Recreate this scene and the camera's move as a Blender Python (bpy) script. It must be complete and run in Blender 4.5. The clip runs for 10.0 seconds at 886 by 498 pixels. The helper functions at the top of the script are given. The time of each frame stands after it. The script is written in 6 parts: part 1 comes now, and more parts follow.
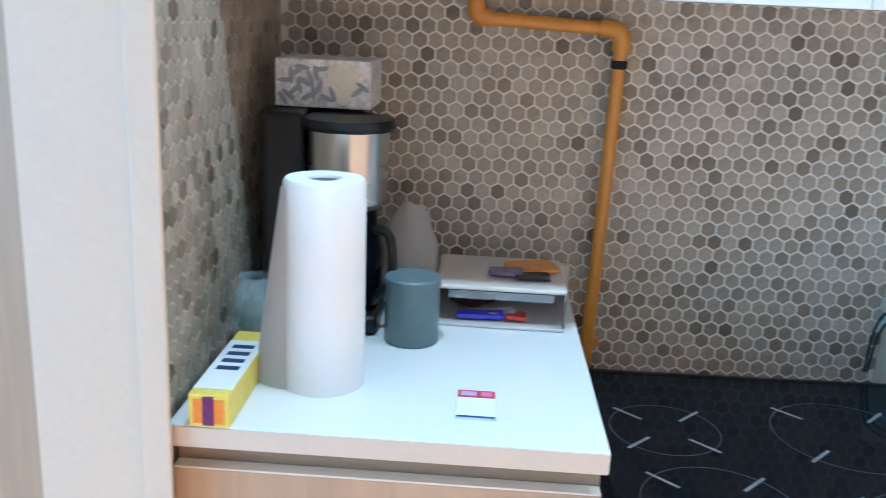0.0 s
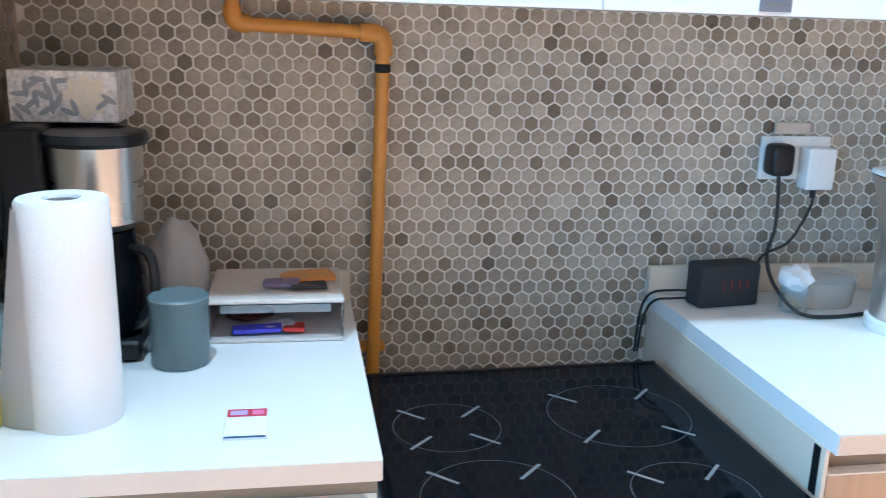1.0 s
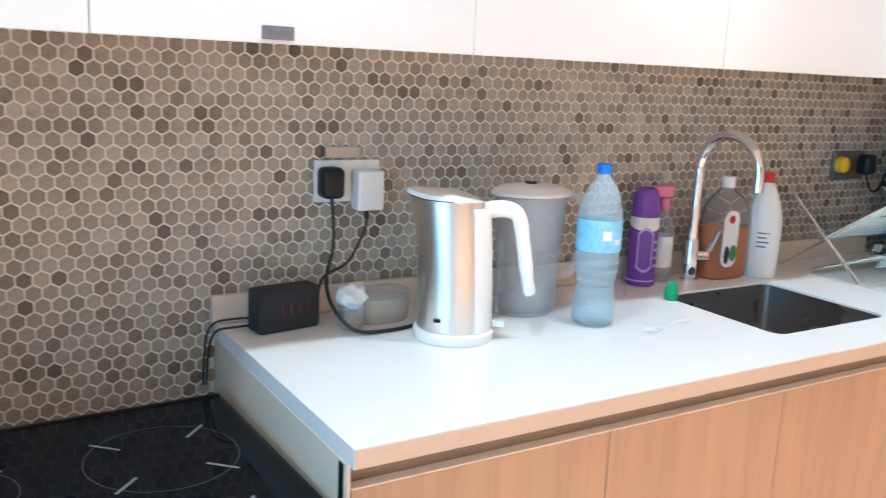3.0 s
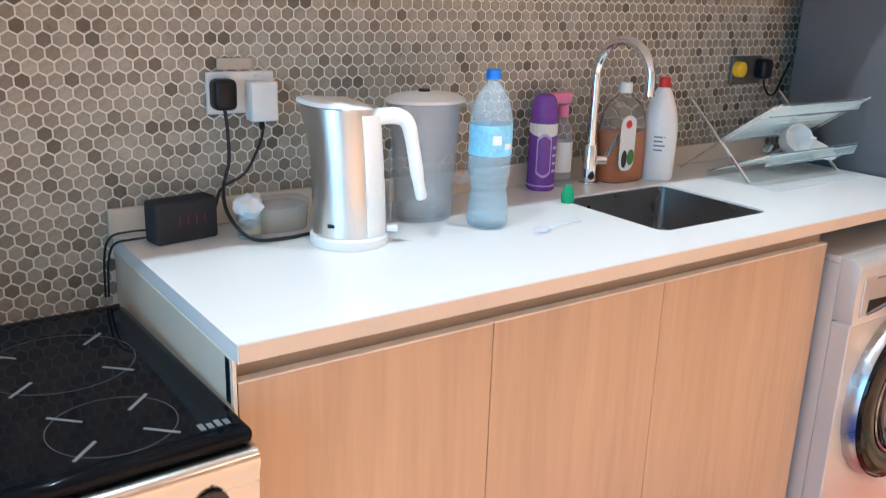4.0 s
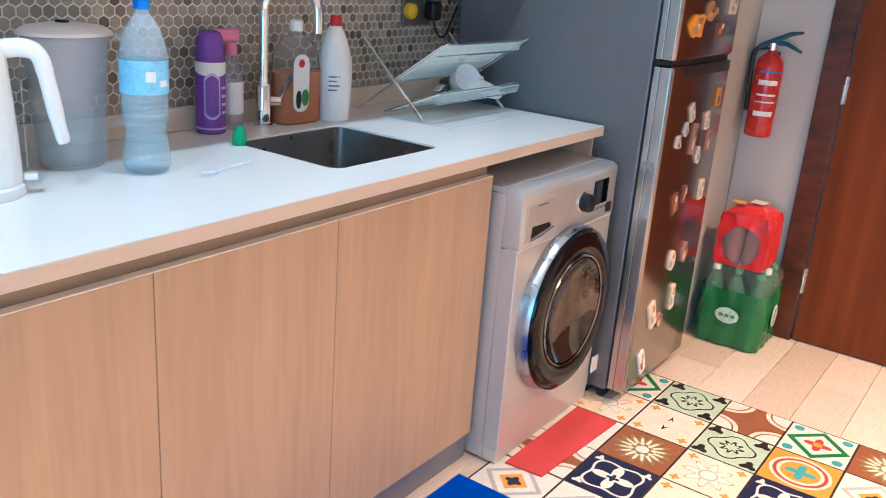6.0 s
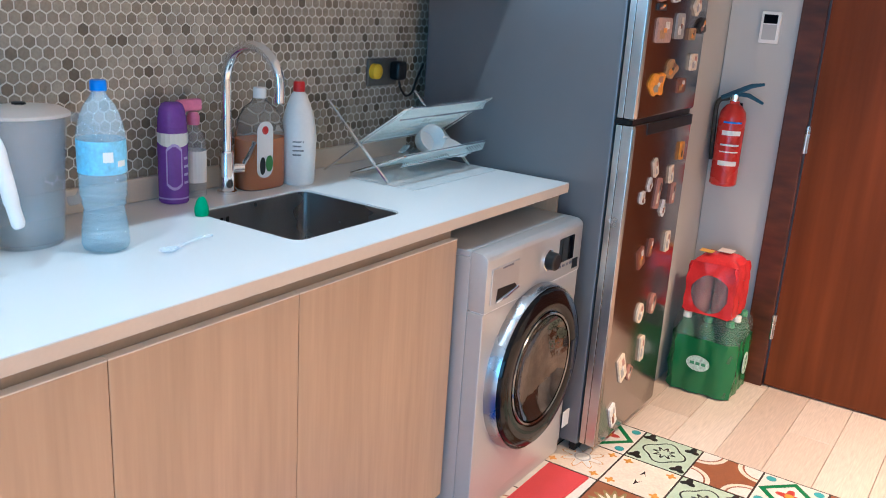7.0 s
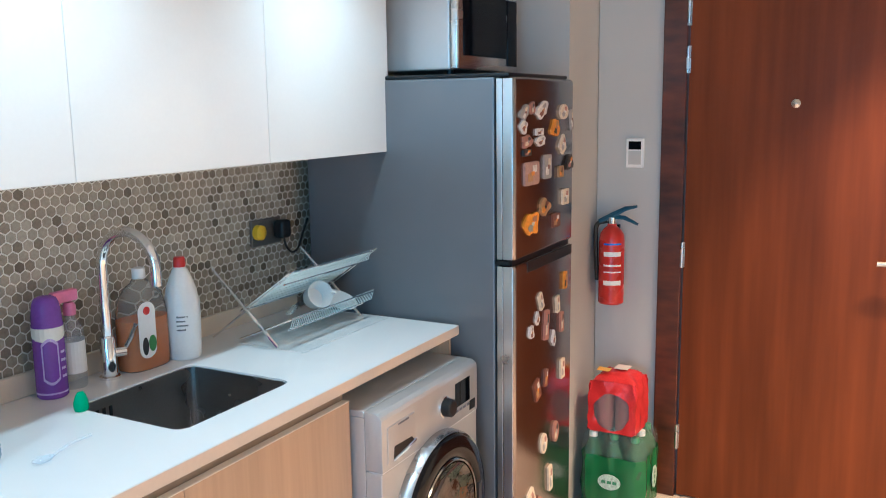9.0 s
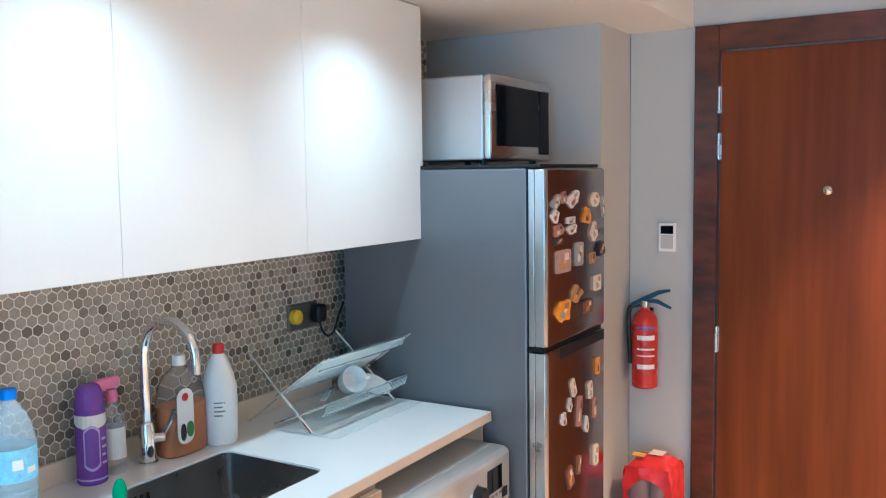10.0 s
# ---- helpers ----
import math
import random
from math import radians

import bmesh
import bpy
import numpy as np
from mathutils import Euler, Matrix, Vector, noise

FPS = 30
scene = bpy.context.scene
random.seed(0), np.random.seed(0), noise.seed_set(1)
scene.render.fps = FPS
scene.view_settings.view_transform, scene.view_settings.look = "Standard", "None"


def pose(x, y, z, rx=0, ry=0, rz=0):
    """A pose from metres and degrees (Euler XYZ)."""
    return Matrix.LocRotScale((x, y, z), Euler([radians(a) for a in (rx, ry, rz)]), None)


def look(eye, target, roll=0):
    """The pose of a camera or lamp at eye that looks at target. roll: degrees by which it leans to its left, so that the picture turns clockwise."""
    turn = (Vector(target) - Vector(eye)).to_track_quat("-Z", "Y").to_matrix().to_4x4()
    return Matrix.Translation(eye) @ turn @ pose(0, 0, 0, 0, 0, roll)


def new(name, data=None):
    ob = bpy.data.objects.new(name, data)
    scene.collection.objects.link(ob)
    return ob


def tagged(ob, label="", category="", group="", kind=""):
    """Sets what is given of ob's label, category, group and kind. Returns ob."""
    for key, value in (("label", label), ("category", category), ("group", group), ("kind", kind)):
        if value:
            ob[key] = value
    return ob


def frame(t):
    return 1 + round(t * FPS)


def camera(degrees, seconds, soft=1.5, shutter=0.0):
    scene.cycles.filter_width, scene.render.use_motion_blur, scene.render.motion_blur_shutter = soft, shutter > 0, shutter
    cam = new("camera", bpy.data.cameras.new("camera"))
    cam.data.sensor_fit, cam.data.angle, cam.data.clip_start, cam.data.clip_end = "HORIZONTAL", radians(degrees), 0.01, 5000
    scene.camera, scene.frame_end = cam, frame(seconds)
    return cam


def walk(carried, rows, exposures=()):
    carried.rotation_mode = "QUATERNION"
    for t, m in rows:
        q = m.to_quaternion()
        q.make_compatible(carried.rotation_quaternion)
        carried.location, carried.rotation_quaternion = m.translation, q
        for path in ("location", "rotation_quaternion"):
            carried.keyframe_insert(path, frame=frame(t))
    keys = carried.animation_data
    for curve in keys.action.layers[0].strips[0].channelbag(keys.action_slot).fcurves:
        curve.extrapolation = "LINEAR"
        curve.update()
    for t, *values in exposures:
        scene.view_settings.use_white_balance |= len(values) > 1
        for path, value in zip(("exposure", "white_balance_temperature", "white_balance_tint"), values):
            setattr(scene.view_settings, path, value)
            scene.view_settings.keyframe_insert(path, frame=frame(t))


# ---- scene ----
cam = camera(54.0, 10.0, soft=0.75, shutter=0.3)
PATH = [
    (0, (-0.784, -1.613, 1.405), (-0.866, 0.316, 0.884), 2.7),
    (0.5, (-0.739, -1.601, 1.402), (-0.589, 0.33, 0.904), 1.8),
    (1, (-0.709, -1.597, 1.403), (-0.377, 0.314, 0.913), 1.8),
    (1.5, (-0.668, -1.598, 1.406), (-0.211, 0.291, 0.931), 1.5),
    (2, (-0.609, -1.608, 1.417), (0.016, 0.238, 0.966), 2.0),
    (2.5, (-0.549, -1.631, 1.421), (0.271, 0.144, 1.0), 2.0),
    (3, (-0.49, -1.64, 1.414), (0.535, 0.028, 1.005), 2.7),
    (3.2, (-0.478, -1.657, 1.416), (0.602, -0.029, 0.989), 2.7),
    (4.3, (-0.424, -1.762, 1.378), (0.695, -0.237, 0.731), 1.7),
    (4.5, (-0.423, -1.735, 1.362), (0.735, -0.256, 0.675), 2.0),
    (5, (-0.416, -1.743, 1.351), (0.909, -0.414, 0.658), 2.8),
    (5.5, (-0.376, -1.786, 1.331), (1.062, -0.575, 0.649), 3.0),
    (5.7, (-0.361, -1.767, 1.337), (1.147, -0.637, 0.664), 3.8),
    (6.8, (-0.312, -1.794, 1.426), (1.28, -0.738, 0.835), 4.1),
    (7, (-0.305, -1.793, 1.44), (1.291, -0.729, 0.872), 3.6),
    (7.5, (-0.292, -1.81, 1.471), (1.325, -0.755, 0.951), 1.9),
    (8, (-0.278, -1.841, 1.511), (1.385, -0.83, 1.05), -0.2),
    (8.5, (-0.271, -1.861, 1.567), (1.423, -0.883, 1.148), -0.6),
    (9, (-0.263, -1.867, 1.582), (1.472, -0.928, 1.254), -0.8),
    (9.5, (-0.27, -1.883, 1.62), (1.465, -0.923, 1.361), -0.8),
    (10, (-0.292, -1.893, 1.647), (1.421, -0.875, 1.474), -0.8),
]
# seconds, stops, kelvin, tint of the clip's own exposure and white balance
SEEN = [(0.0, 0.72, 4500, -5), (0.5, 0.93, 4300, -7), (1.0, 0.84, 4600, -2), (2.0, 0.74, 5000, 1), (3.0, 0.72, 5480, 4), (4.5, 0.64, 5400, 5), (6.0, 0.50, 5080, 3), (7.5, 0.46, 4740, -2), (9.0, 0.49, 4930, -4), (10.0, 0.54, 4900, -4)]
walk(cam, [(t, look(eye, target, roll)) for t, eye, target, roll in PATH], SEEN)

# ---- world, lights ----
world = bpy.data.worlds.new("world")
scene.world = world
world.use_nodes = True
world.node_tree.nodes["Background"].inputs[0].default_value = (0.75, 0.85, 1.0, 1)
world.node_tree.nodes["Background"].inputs[1].default_value = 0.2
SOFFIT, CEIL = 2.185, 2.55


def lamp(x, y, z, watts, colour, radius=0.035, spread=130, blend=0.75):
    data = bpy.data.lights.new("downlight_lamp", "SPOT")
    data.energy, data.color, data.shadow_soft_size = watts, colour, radius
    data.spot_size, data.spot_blend = radians(spread), blend
    ob = new("downlight_lamp", data)
    ob.location = (x, y, z - 0.012)
    return ob


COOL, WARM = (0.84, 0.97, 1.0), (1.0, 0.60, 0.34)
SOFFIT_LAMPS = [(x, -0.66) for x in (-0.90, -0.03, 0.84, 1.71)]
# Room lamps, none in view: added for the warm light on fronts and door.
UNSEEN_LAMPS = [(-0.7, -3.3), (1.1, -3.1), (2.58, -2.2)]
for lx, ly in SOFFIT_LAMPS:
    lamp(lx, ly, SOFFIT, 17, COOL, 0.024, 136, 1.0)
for lx, ly in UNSEEN_LAMPS:
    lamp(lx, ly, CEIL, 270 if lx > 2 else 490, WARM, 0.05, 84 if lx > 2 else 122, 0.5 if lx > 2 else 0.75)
data = bpy.data.lights.new("daylight", "AREA")
data.shape, data.size, data.size_y, data.energy, data.color = "RECTANGLE", 2.3, 1.9, 54, (0.34, 0.70, 1.0)
new("daylight", data).matrix_world = look((-3.44, -2.5, 1.28), (0.0, -2.3, 1.1))

# ---- helpers for meshes ----
ORIGIN = {}


def thing(name, at, label, category, group="", kind=""):
    ob = new(name)
    ob.location = at
    ob.empty_display_size = 0.05
    ORIGIN[ob.name] = Vector(at)
    return tagged(ob, label, category, group, kind)


def finish(name, bm, mat, smooth=False):
    bmesh.ops.recalc_face_normals(bm, faces=bm.faces)
    me = bpy.data.meshes.new(name)
    bm.to_mesh(me)
    bm.free()
    me.materials.append(mat)
    if smooth:
        for p in me.polygons:
            p.use_smooth = True
        me.set_sharp_from_angle(angle=radians(38))
    return me


def part(name, bm, mat, parent, label="", smooth=False):
    """A mesh given in world places, as one part under a thing or part."""
    o = ORIGIN[parent.name]
    bmesh.ops.translate(bm, verts=bm.verts, vec=-o)
    ob = new(name, finish(name, bm, mat, smooth))
    ob.parent = parent
    ORIGIN[ob.name] = o
    return tagged(ob, label)


def solid(name, bm, mat, label, category, kind="", group="", smooth=False):
    """A top-level thing of one mesh, its origin at the middle of its base."""
    xs = [v.co for v in bm.verts]
    o = Vector(((min(c.x for c in xs) + max(c.x for c in xs)) / 2, (min(c.y for c in xs) + max(c.y for c in xs)) / 2, min(c.z for c in xs)))
    bmesh.ops.translate(bm, verts=bm.verts, vec=-o)
    ob = new(name, finish(name, bm, mat, smooth))
    ob.location = o
    ORIGIN[ob.name] = o
    return tagged(ob, label, category, group, kind)


def box(x0, x1, y0, y1, z0, z1, bevel=0.0, seg=2, bm=None):
    tmp = bmesh.new()
    bmesh.ops.create_cube(tmp, size=1.0)
    for v in tmp.verts:
        v.co = Vector(((x0 + x1) / 2 + v.co.x * (x1 - x0), (y0 + y1) / 2 + v.co.y * (y1 - y0), (z0 + z1) / 2 + v.co.z * (z1 - z0)))
    if bevel:
        bmesh.ops.bevel(tmp, geom=tmp.edges[:], offset=bevel, segments=seg, profile=0.5, affect="EDGES", clamp_overlap=True)
    return merge(bm, tmp)


def merge(bm, tmp):
    if bm is None:
        return tmp
    me = bpy.data.meshes.new("tmp")
    tmp.to_mesh(me)
    tmp.free()
    bm.from_mesh(me)
    bpy.data.meshes.remove(me)
    return bm


def lathe(profile, at=(0, 0, 0), seg=32, bm=None, sx=1.0, sy=1.0, axis="z", closed=False):
    """Turns (radius, height) pairs round an axis through at."""
    bm = bm or bmesh.new()
    rings = []
    for r, h in profile:
        ring = []
        if r < 1e-6:
            ring = [bm.verts.new((0, 0, h))] * seg
        else:
            for i in range(seg):
                a = 2 * math.pi * i / seg
                ring.append(bm.verts.new((r * math.cos(a) * sx, r * math.sin(a) * sy, h)))
        rings.append(ring)
    made = {v for ring in rings for v in ring}
    pairs = list(zip(rings, rings[1:])) + ([(rings[-1], rings[0])] if closed else [])
    for lo, hi in pairs:
        for i in range(seg):
            q = [lo[i], lo[(i + 1) % seg], hi[(i + 1) % seg], hi[i]]
            q = [v for k, v in enumerate(q) if v not in q[:k]]
            if len(q) > 2:
                try:
                    bm.faces.new(q)
                except ValueError:
                    pass
    turn = {"z": Matrix(), "y": Matrix.Rotation(radians(-90), 4, "X"), "x": Matrix.Rotation(radians(90), 4, "Y")}[axis]
    for v in made:
        v.co = (turn @ v.co) + Vector(at)
    return bm


def tube(points, r, seg=8, bm=None, flat=1.0):
    """A round bar along a line of points, with closed ends."""
    bm = bm or bmesh.new()
    pts = [Vector(p) for p in points]
    rings, side = [], None
    for i, p in enumerate(pts):
        d = (pts[min(i + 1, len(pts) - 1)] - pts[max(i - 1, 0)]).normalized()
        if side is None:
            side = d.orthogonal().normalized()
        side = (side - d * side.dot(d)).normalized()
        up = d.cross(side)
        rr = r[i] if isinstance(r, (list, tuple)) else r
        rings.append([bm.verts.new(p + side * (rr * math.cos(2 * math.pi * k / seg)) + up * (rr * flat * math.sin(2 * math.pi * k / seg))) for k in range(seg)])
    for lo, hi in zip(rings, rings[1:]):
        for k in range(seg):
            bm.faces.new((lo[k], lo[(k + 1) % seg], hi[(k + 1) % seg], hi[k]))
    bm.faces.new(rings[0])
    bm.faces.new(rings[-1])
    return bm


def bend(points, n=8):
    """A smooth line through the points."""
    p = [Vector(q) for q in points]
    p = [2 * p[0] - p[1]] + p + [2 * p[-1] - p[-2]]
    out = []
    for i in range(1, len(p) - 2):
        for k in range(n):
            t = k / n
            out.append(0.5 * (2 * p[i] + (p[i + 1] - p[i - 1]) * t + (2 * p[i - 1] - 5 * p[i] + 4 * p[i + 1] - p[i + 2]) * t * t + (3 * p[i] - p[i - 1] - 3 * p[i + 1] + p[i + 2]) * t ** 3))
    return out + [p[-2]]


def slab(outline, z0, z1, bm=None, axis="z"):
    """A plate of the 2D outline; axis names the normal."""
    bm = bm or bmesh.new()

    def put(u, v, w):
        return {"z": (u, v, w), "y": (u, w, v), "x": (w, u, v)}[axis]

    lo = [bm.verts.new(put(u, v, z0)) for u, v in outline]
    hi = [bm.verts.new(put(u, v, z1)) for u, v in outline]
    n = len(lo)
    bm.faces.new(lo)
    bm.faces.new(hi)
    for i in range(n):
        bm.faces.new((lo[i], lo[(i + 1) % n], hi[(i + 1) % n], hi[i]))
    return bm


def round_rect(x0, x1, y0, y1, r, n=5):
    out = []
    for cx, cy, a0 in ((x1 - r, y1 - r, 0), (x0 + r, y1 - r, 90), (x0 + r, y0 + r, 180), (x1 - r, y0 + r, 270)):
        for k in range(n + 1):
            a = radians(a0 + 90 * k / n)
            out.append((cx + r * math.cos(a), cy + r * math.sin(a)))
    return out


# ---- materials ----
def material(name, colour, rough=0.5, metal=0.0, vary=0.12, scale=8.0, fine=120.0, bump=0.05, stretch=(1, 1, 1), coat=0.0, spec=0.5, smudge=0.1):
    """A surface with stains at a large scale and grain at a small one."""
    m = bpy.data.materials.new(name)
    m.use_nodes = True
    nt = m.node_tree
    b = nt.nodes["Principled BSDF"]
    co = nt.nodes.new("ShaderNodeTexCoord")
    mp = nt.nodes.new("ShaderNodeMapping")
    mp.inputs["Scale"].default_value = stretch
    nt.links.new(co.outputs["Object"], mp.inputs[0])
    big, small = nt.nodes.new("ShaderNodeTexNoise"), nt.nodes.new("ShaderNodeTexNoise")
    big.inputs["Scale"].default_value, big.inputs["Detail"].default_value = scale, 4
    small.inputs["Scale"].default_value, small.inputs["Detail"].default_value = fine, 3
    for n in (big, small):
        nt.links.new(mp.outputs[0], n.inputs["Vector"])
    add = nt.nodes.new("ShaderNodeMath")
    add.operation = "ADD"
    nt.links.new(big.outputs[0], add.inputs[0])
    nt.links.new(small.outputs[0], add.inputs[1])
    rng = nt.nodes.new("ShaderNodeMapRange")
    rng.inputs[1].default_value, rng.inputs[2].default_value = 0.6, 1.4
    rng.inputs[3].default_value, rng.inputs[4].default_value = 1 - vary, 1 + vary
    nt.links.new(add.outputs[0], rng.inputs[0])
    mul = nt.nodes.new("ShaderNodeVectorMath")
    mul.operation = "SCALE"
    mul.inputs[0].default_value = colour
    nt.links.new(rng.outputs[0], mul.inputs["Scale"])
    nt.links.new(mul.outputs[0], b.inputs["Base Color"])
    rr = nt.nodes.new("ShaderNodeMapRange")
    rr.inputs[1].default_value, rr.inputs[2].default_value = 0.3, 0.7
    rr.inputs[3].default_value, rr.inputs[4].default_value = max(0.0, rough * (1 - smudge)), min(1.0, rough * (1 + smudge))
    nt.links.new(big.outputs[0], rr.inputs[0])
    nt.links.new(rr.outputs[0], b.inputs["Roughness"])
    b.inputs["Metallic"].default_value = metal
    b.inputs["Specular IOR Level"].default_value = spec
    b.inputs["Coat Weight"].default_value = coat
    b.inputs["Coat Roughness"].default_value = 0.05
    if bump:
        bp = nt.nodes.new("ShaderNodeBump")
        bp.inputs["Strength"].default_value, bp.inputs["Distance"].default_value = bump, 0.002
        nt.links.new(small.outputs[0], bp.inputs["Height"])
        nt.links.new(bp.outputs[0], b.inputs["Normal"])
    return m


def glass(name, colour=(1, 1, 1), rough=0.02, ior=1.45, mix=0.0):
    m = bpy.data.materials.new(name)
    m.use_nodes = True
    b = m.node_tree.nodes["Principled BSDF"]
    b.inputs["Base Color"].default_value = (*colour, 1)
    b.inputs["Roughness"].default_value = rough
    b.inputs["IOR"].default_value = ior
    b.inputs["Transmission Weight"].default_value = 1.0 - mix
    return m


def film(name, colour, body, rough=0.08, share=0.2):
    """Thin clear plastic: mostly let through, the rest a glossy milky skin."""
    m = bpy.data.materials.new(name)
    m.use_nodes = True
    nt = m.node_tree
    b = nt.nodes["Principled BSDF"]
    b.inputs["Base Color"].default_value = (*body, 1)
    b.inputs["Roughness"].default_value = rough
    clear, mix = nt.nodes.new("ShaderNodeBsdfTransparent"), nt.nodes.new("ShaderNodeMixShader")
    clear.inputs[0].default_value = (*colour, 1)
    mix.inputs[0].default_value = share
    nt.links.new(clear.outputs[0], mix.inputs[1])
    nt.links.new(b.outputs[0], mix.inputs[2])
    nt.links.new(mix.outputs[0], nt.nodes["Material Output"].inputs[0])
    return m


def glow(name, colour, strength):
    m = bpy.data.materials.new(name)
    m.use_nodes = True
    b = m.node_tree.nodes["Principled BSDF"]
    b.inputs["Base Color"].default_value = (*colour, 1)
    b.inputs["Emission Color"].default_value = (*colour, 1)
    b.inputs["Emission Strength"].default_value = strength
    return m


def random_ramp(name, source, stops, rough=0.3, vary=0.25, bump=0.06, fine=160.0, stretch=(1, 1, 1), metal=0.0):
    """A material whose colour is picked piece by piece along a ramp."""
    m = material(name, (1, 1, 1), rough, metal, vary, 30.0, fine, bump, stretch)
    nt = m.node_tree
    if source == "object":
        src = nt.nodes.new("ShaderNodeObjectInfo").outputs["Random"]
    else:
        src = nt.nodes.new("ShaderNodeNewGeometry").outputs["Random Per Island"]
    ramp = nt.nodes.new("ShaderNodeValToRGB")
    e = ramp.color_ramp.elements
    while len(e) < len(stops):
        e.new(0.5)
    for k, (p, c) in enumerate(stops):
        e[k].position, e[k].color = p, (*c, 1)
    nt.links.new(src, ramp.inputs[0])
    scale = [n for n in nt.nodes if n.type == "VECT_MATH"][0]
    nt.links.new(ramp.outputs[0], scale.inputs[0])
    return m


WHITE_TOP = material("white_quartz", (0.8051, 0.8002, 0.7857), 0.28, vary=0.008, fine=400, bump=0.0, smudge=0.015)
WOOD = material("oak_laminate", (0.485, 0.328, 0.208), 0.42, vary=0.12, scale=1.0, fine=11, bump=0.01, stretch=(6, 6, 0.35))
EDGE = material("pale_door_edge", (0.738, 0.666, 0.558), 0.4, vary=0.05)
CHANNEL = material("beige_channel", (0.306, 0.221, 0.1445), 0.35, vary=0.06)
GLOSS_WHITE = material("white_gloss_lacquer", (0.72, 0.729, 0.711), 0.3, vary=0.015, bump=0.0, coat=0.8, smudge=0.02)
CARCASS = material("white_board", (0.72, 0.70, 0.66), 0.5, vary=0.04)
PLINTH = material("grey_plinth", (0.20, 0.21, 0.26), 0.35, metal=0.4, vary=0.08)
PAINT = material("warm_grey_paint", (0.516, 0.516, 0.4988), 0.7, vary=0.04, scale=2, fine=300, bump=0.08)
CREAM = material("cream_panel", (0.688, 0.56, 0.424), 0.5, vary=0.04, scale=2)
CEILING = material("ceiling_paint", (0.74, 0.72, 0.68), 0.8, vary=0.03, scale=2, fine=300, bump=0.05)
GROUT = material("beige_grout", (0.88, 0.85, 0.78), 0.8, vary=0.1, fine=300, bump=0.2)
STEEL = material("brushed_steel", (0.62, 0.60, 0.57), 0.27, metal=1.0, vary=0.015, scale=2, fine=200, bump=0.0, stretch=(0.3, 1, 6))
SMOOTH_STEEL = material("polished_steel", (0.62, 0.61, 0.59), 0.3, metal=1.0, vary=0.03, bump=0.0)
CHROME = material("chrome", (0.82, 0.82, 0.82), 0.06, metal=1.0, vary=0.02, bump=0.0)
SILVER = material("silver_paint", (0.5332, 0.5203, 0.5074), 0.34, metal=0.4, vary=0.02, bump=0.0, smudge=0.05)
FRIDGE_SIDE = material("grey_painted_steel", (0.1518, 0.161, 0.1748), 0.38, metal=0.3, vary=0.05, fine=500, bump=0.05)
FRIDGE_FRONT = material("dark_brushed_steel", (0.33, 0.28, 0.25), 0.20, metal=1.0, vary=0.03, scale=2, fine=150, bump=0.0, stretch=(0.4, 1, 5))
BLACK = material("black_plastic", (0.012, 0.012, 0.013), 0.32, vary=0.2, bump=0.03, spec=0.3)
BLACK_GLASS = material("black_ceramic_glass", (0.004, 0.005, 0.007), 0.05, vary=0.1, bump=0.0, smudge=0.3, spec=0.08)
RING = material("faint_ring_print", (0.06, 0.062, 0.066), 0.3, vary=0.1)
MARK = material("grey_print", (0.17, 0.175, 0.18), 0.3, vary=0.1)
ORANGE = material("yellow_gas_pipe_paint", (0.612, 0.2805, 0.0382), 0.35, vary=0.12, scale=20, bump=0.05)
WHITE = material("white_plastic", (0.86, 0.855, 0.83), 0.35, vary=0.03, bump=0.0)
DOOR_WOOD = material("mahogany_veneer", (0.145, 0.036, 0.009), 0.36, vary=0.42, scale=0.9, fine=6, bump=0.01, stretch=(3, 3, 0.2), spec=0.15)
FRAME_WOOD = material("dark_mahogany", (0.085, 0.021, 0.007), 0.3, vary=0.75, scale=6, fine=22, bump=0.03, stretch=(0.4, 0.4, 1.2))
LAMP_GLOW = glow("lamp_glow", (1.0, 0.97, 0.92), 8.0)
LAMP_GLOW.cycles.emission_sampling = "NONE"
SHADES = [(0.0, (0.124, 0.098, 0.068)), (0.10, (0.232, 0.193, 0.141)), (0.35, (0.332, 0.286, 0.217)), (0.85, (0.407, 0.357, 0.278)), (1.0, (0.473, 0.423, 0.34))]
TILE_MASS = random_ramp("taupe_mosaic", "island", SHADES)
TILE_ONE = random_ramp("taupe_mosaic_tile", "object", SHADES)
OAK = [(0.0, (0.554, 0.445, 0.361)), (0.5, (0.63, 0.521, 0.437)), (1.0, (0.672, 0.58, 0.496))]
PLANK = random_ramp("pale_oak_plank", "object", OAK, 0.4, 0.16, 0.06, 26.0, (0.6, 7, 1))

# ---- structure ----
WALL_L, WALL_R, ALCOVE = -1.165, 3.107, 2.78
BACK_Y, SIDE_X = -4.9, -3.4
solid("floor", box(SIDE_X - 0.1, WALL_R + 0.2, BACK_Y - 0.1, 0.12, -0.12, -0.012), GROUT, "screed under the pale oak planks", "floor", "structure")
solid("wall_north", box(SIDE_X - 0.12, WALL_R + 0.12, 0.0, 0.12, 0.0, CEIL + 0.1), GROUT, "kitchen back wall with beige grout behind mosaic", "wall", "structure")
solid("wall_west", box(WALL_L - 0.15, WALL_L, -0.66, -0.003, 0.0, SOFFIT), CREAM, "cream painted end of the tiled side wall", "wall", "structure")
solid("trim", box(WALL_L - 0.016, WALL_L + 0.019, -0.669, -0.6605, 0.0, SOFFIT, 0.002), CREAM, "cream corner trim on the tiled wall's edge", "trim", "structure")
solid("wall_panel", box(SIDE_X, WALL_L - 0.153, -0.56, -0.003, 0.0, SOFFIT), WOOD, "warm wood panelled wall beside the kitchen", "wall", "structure")
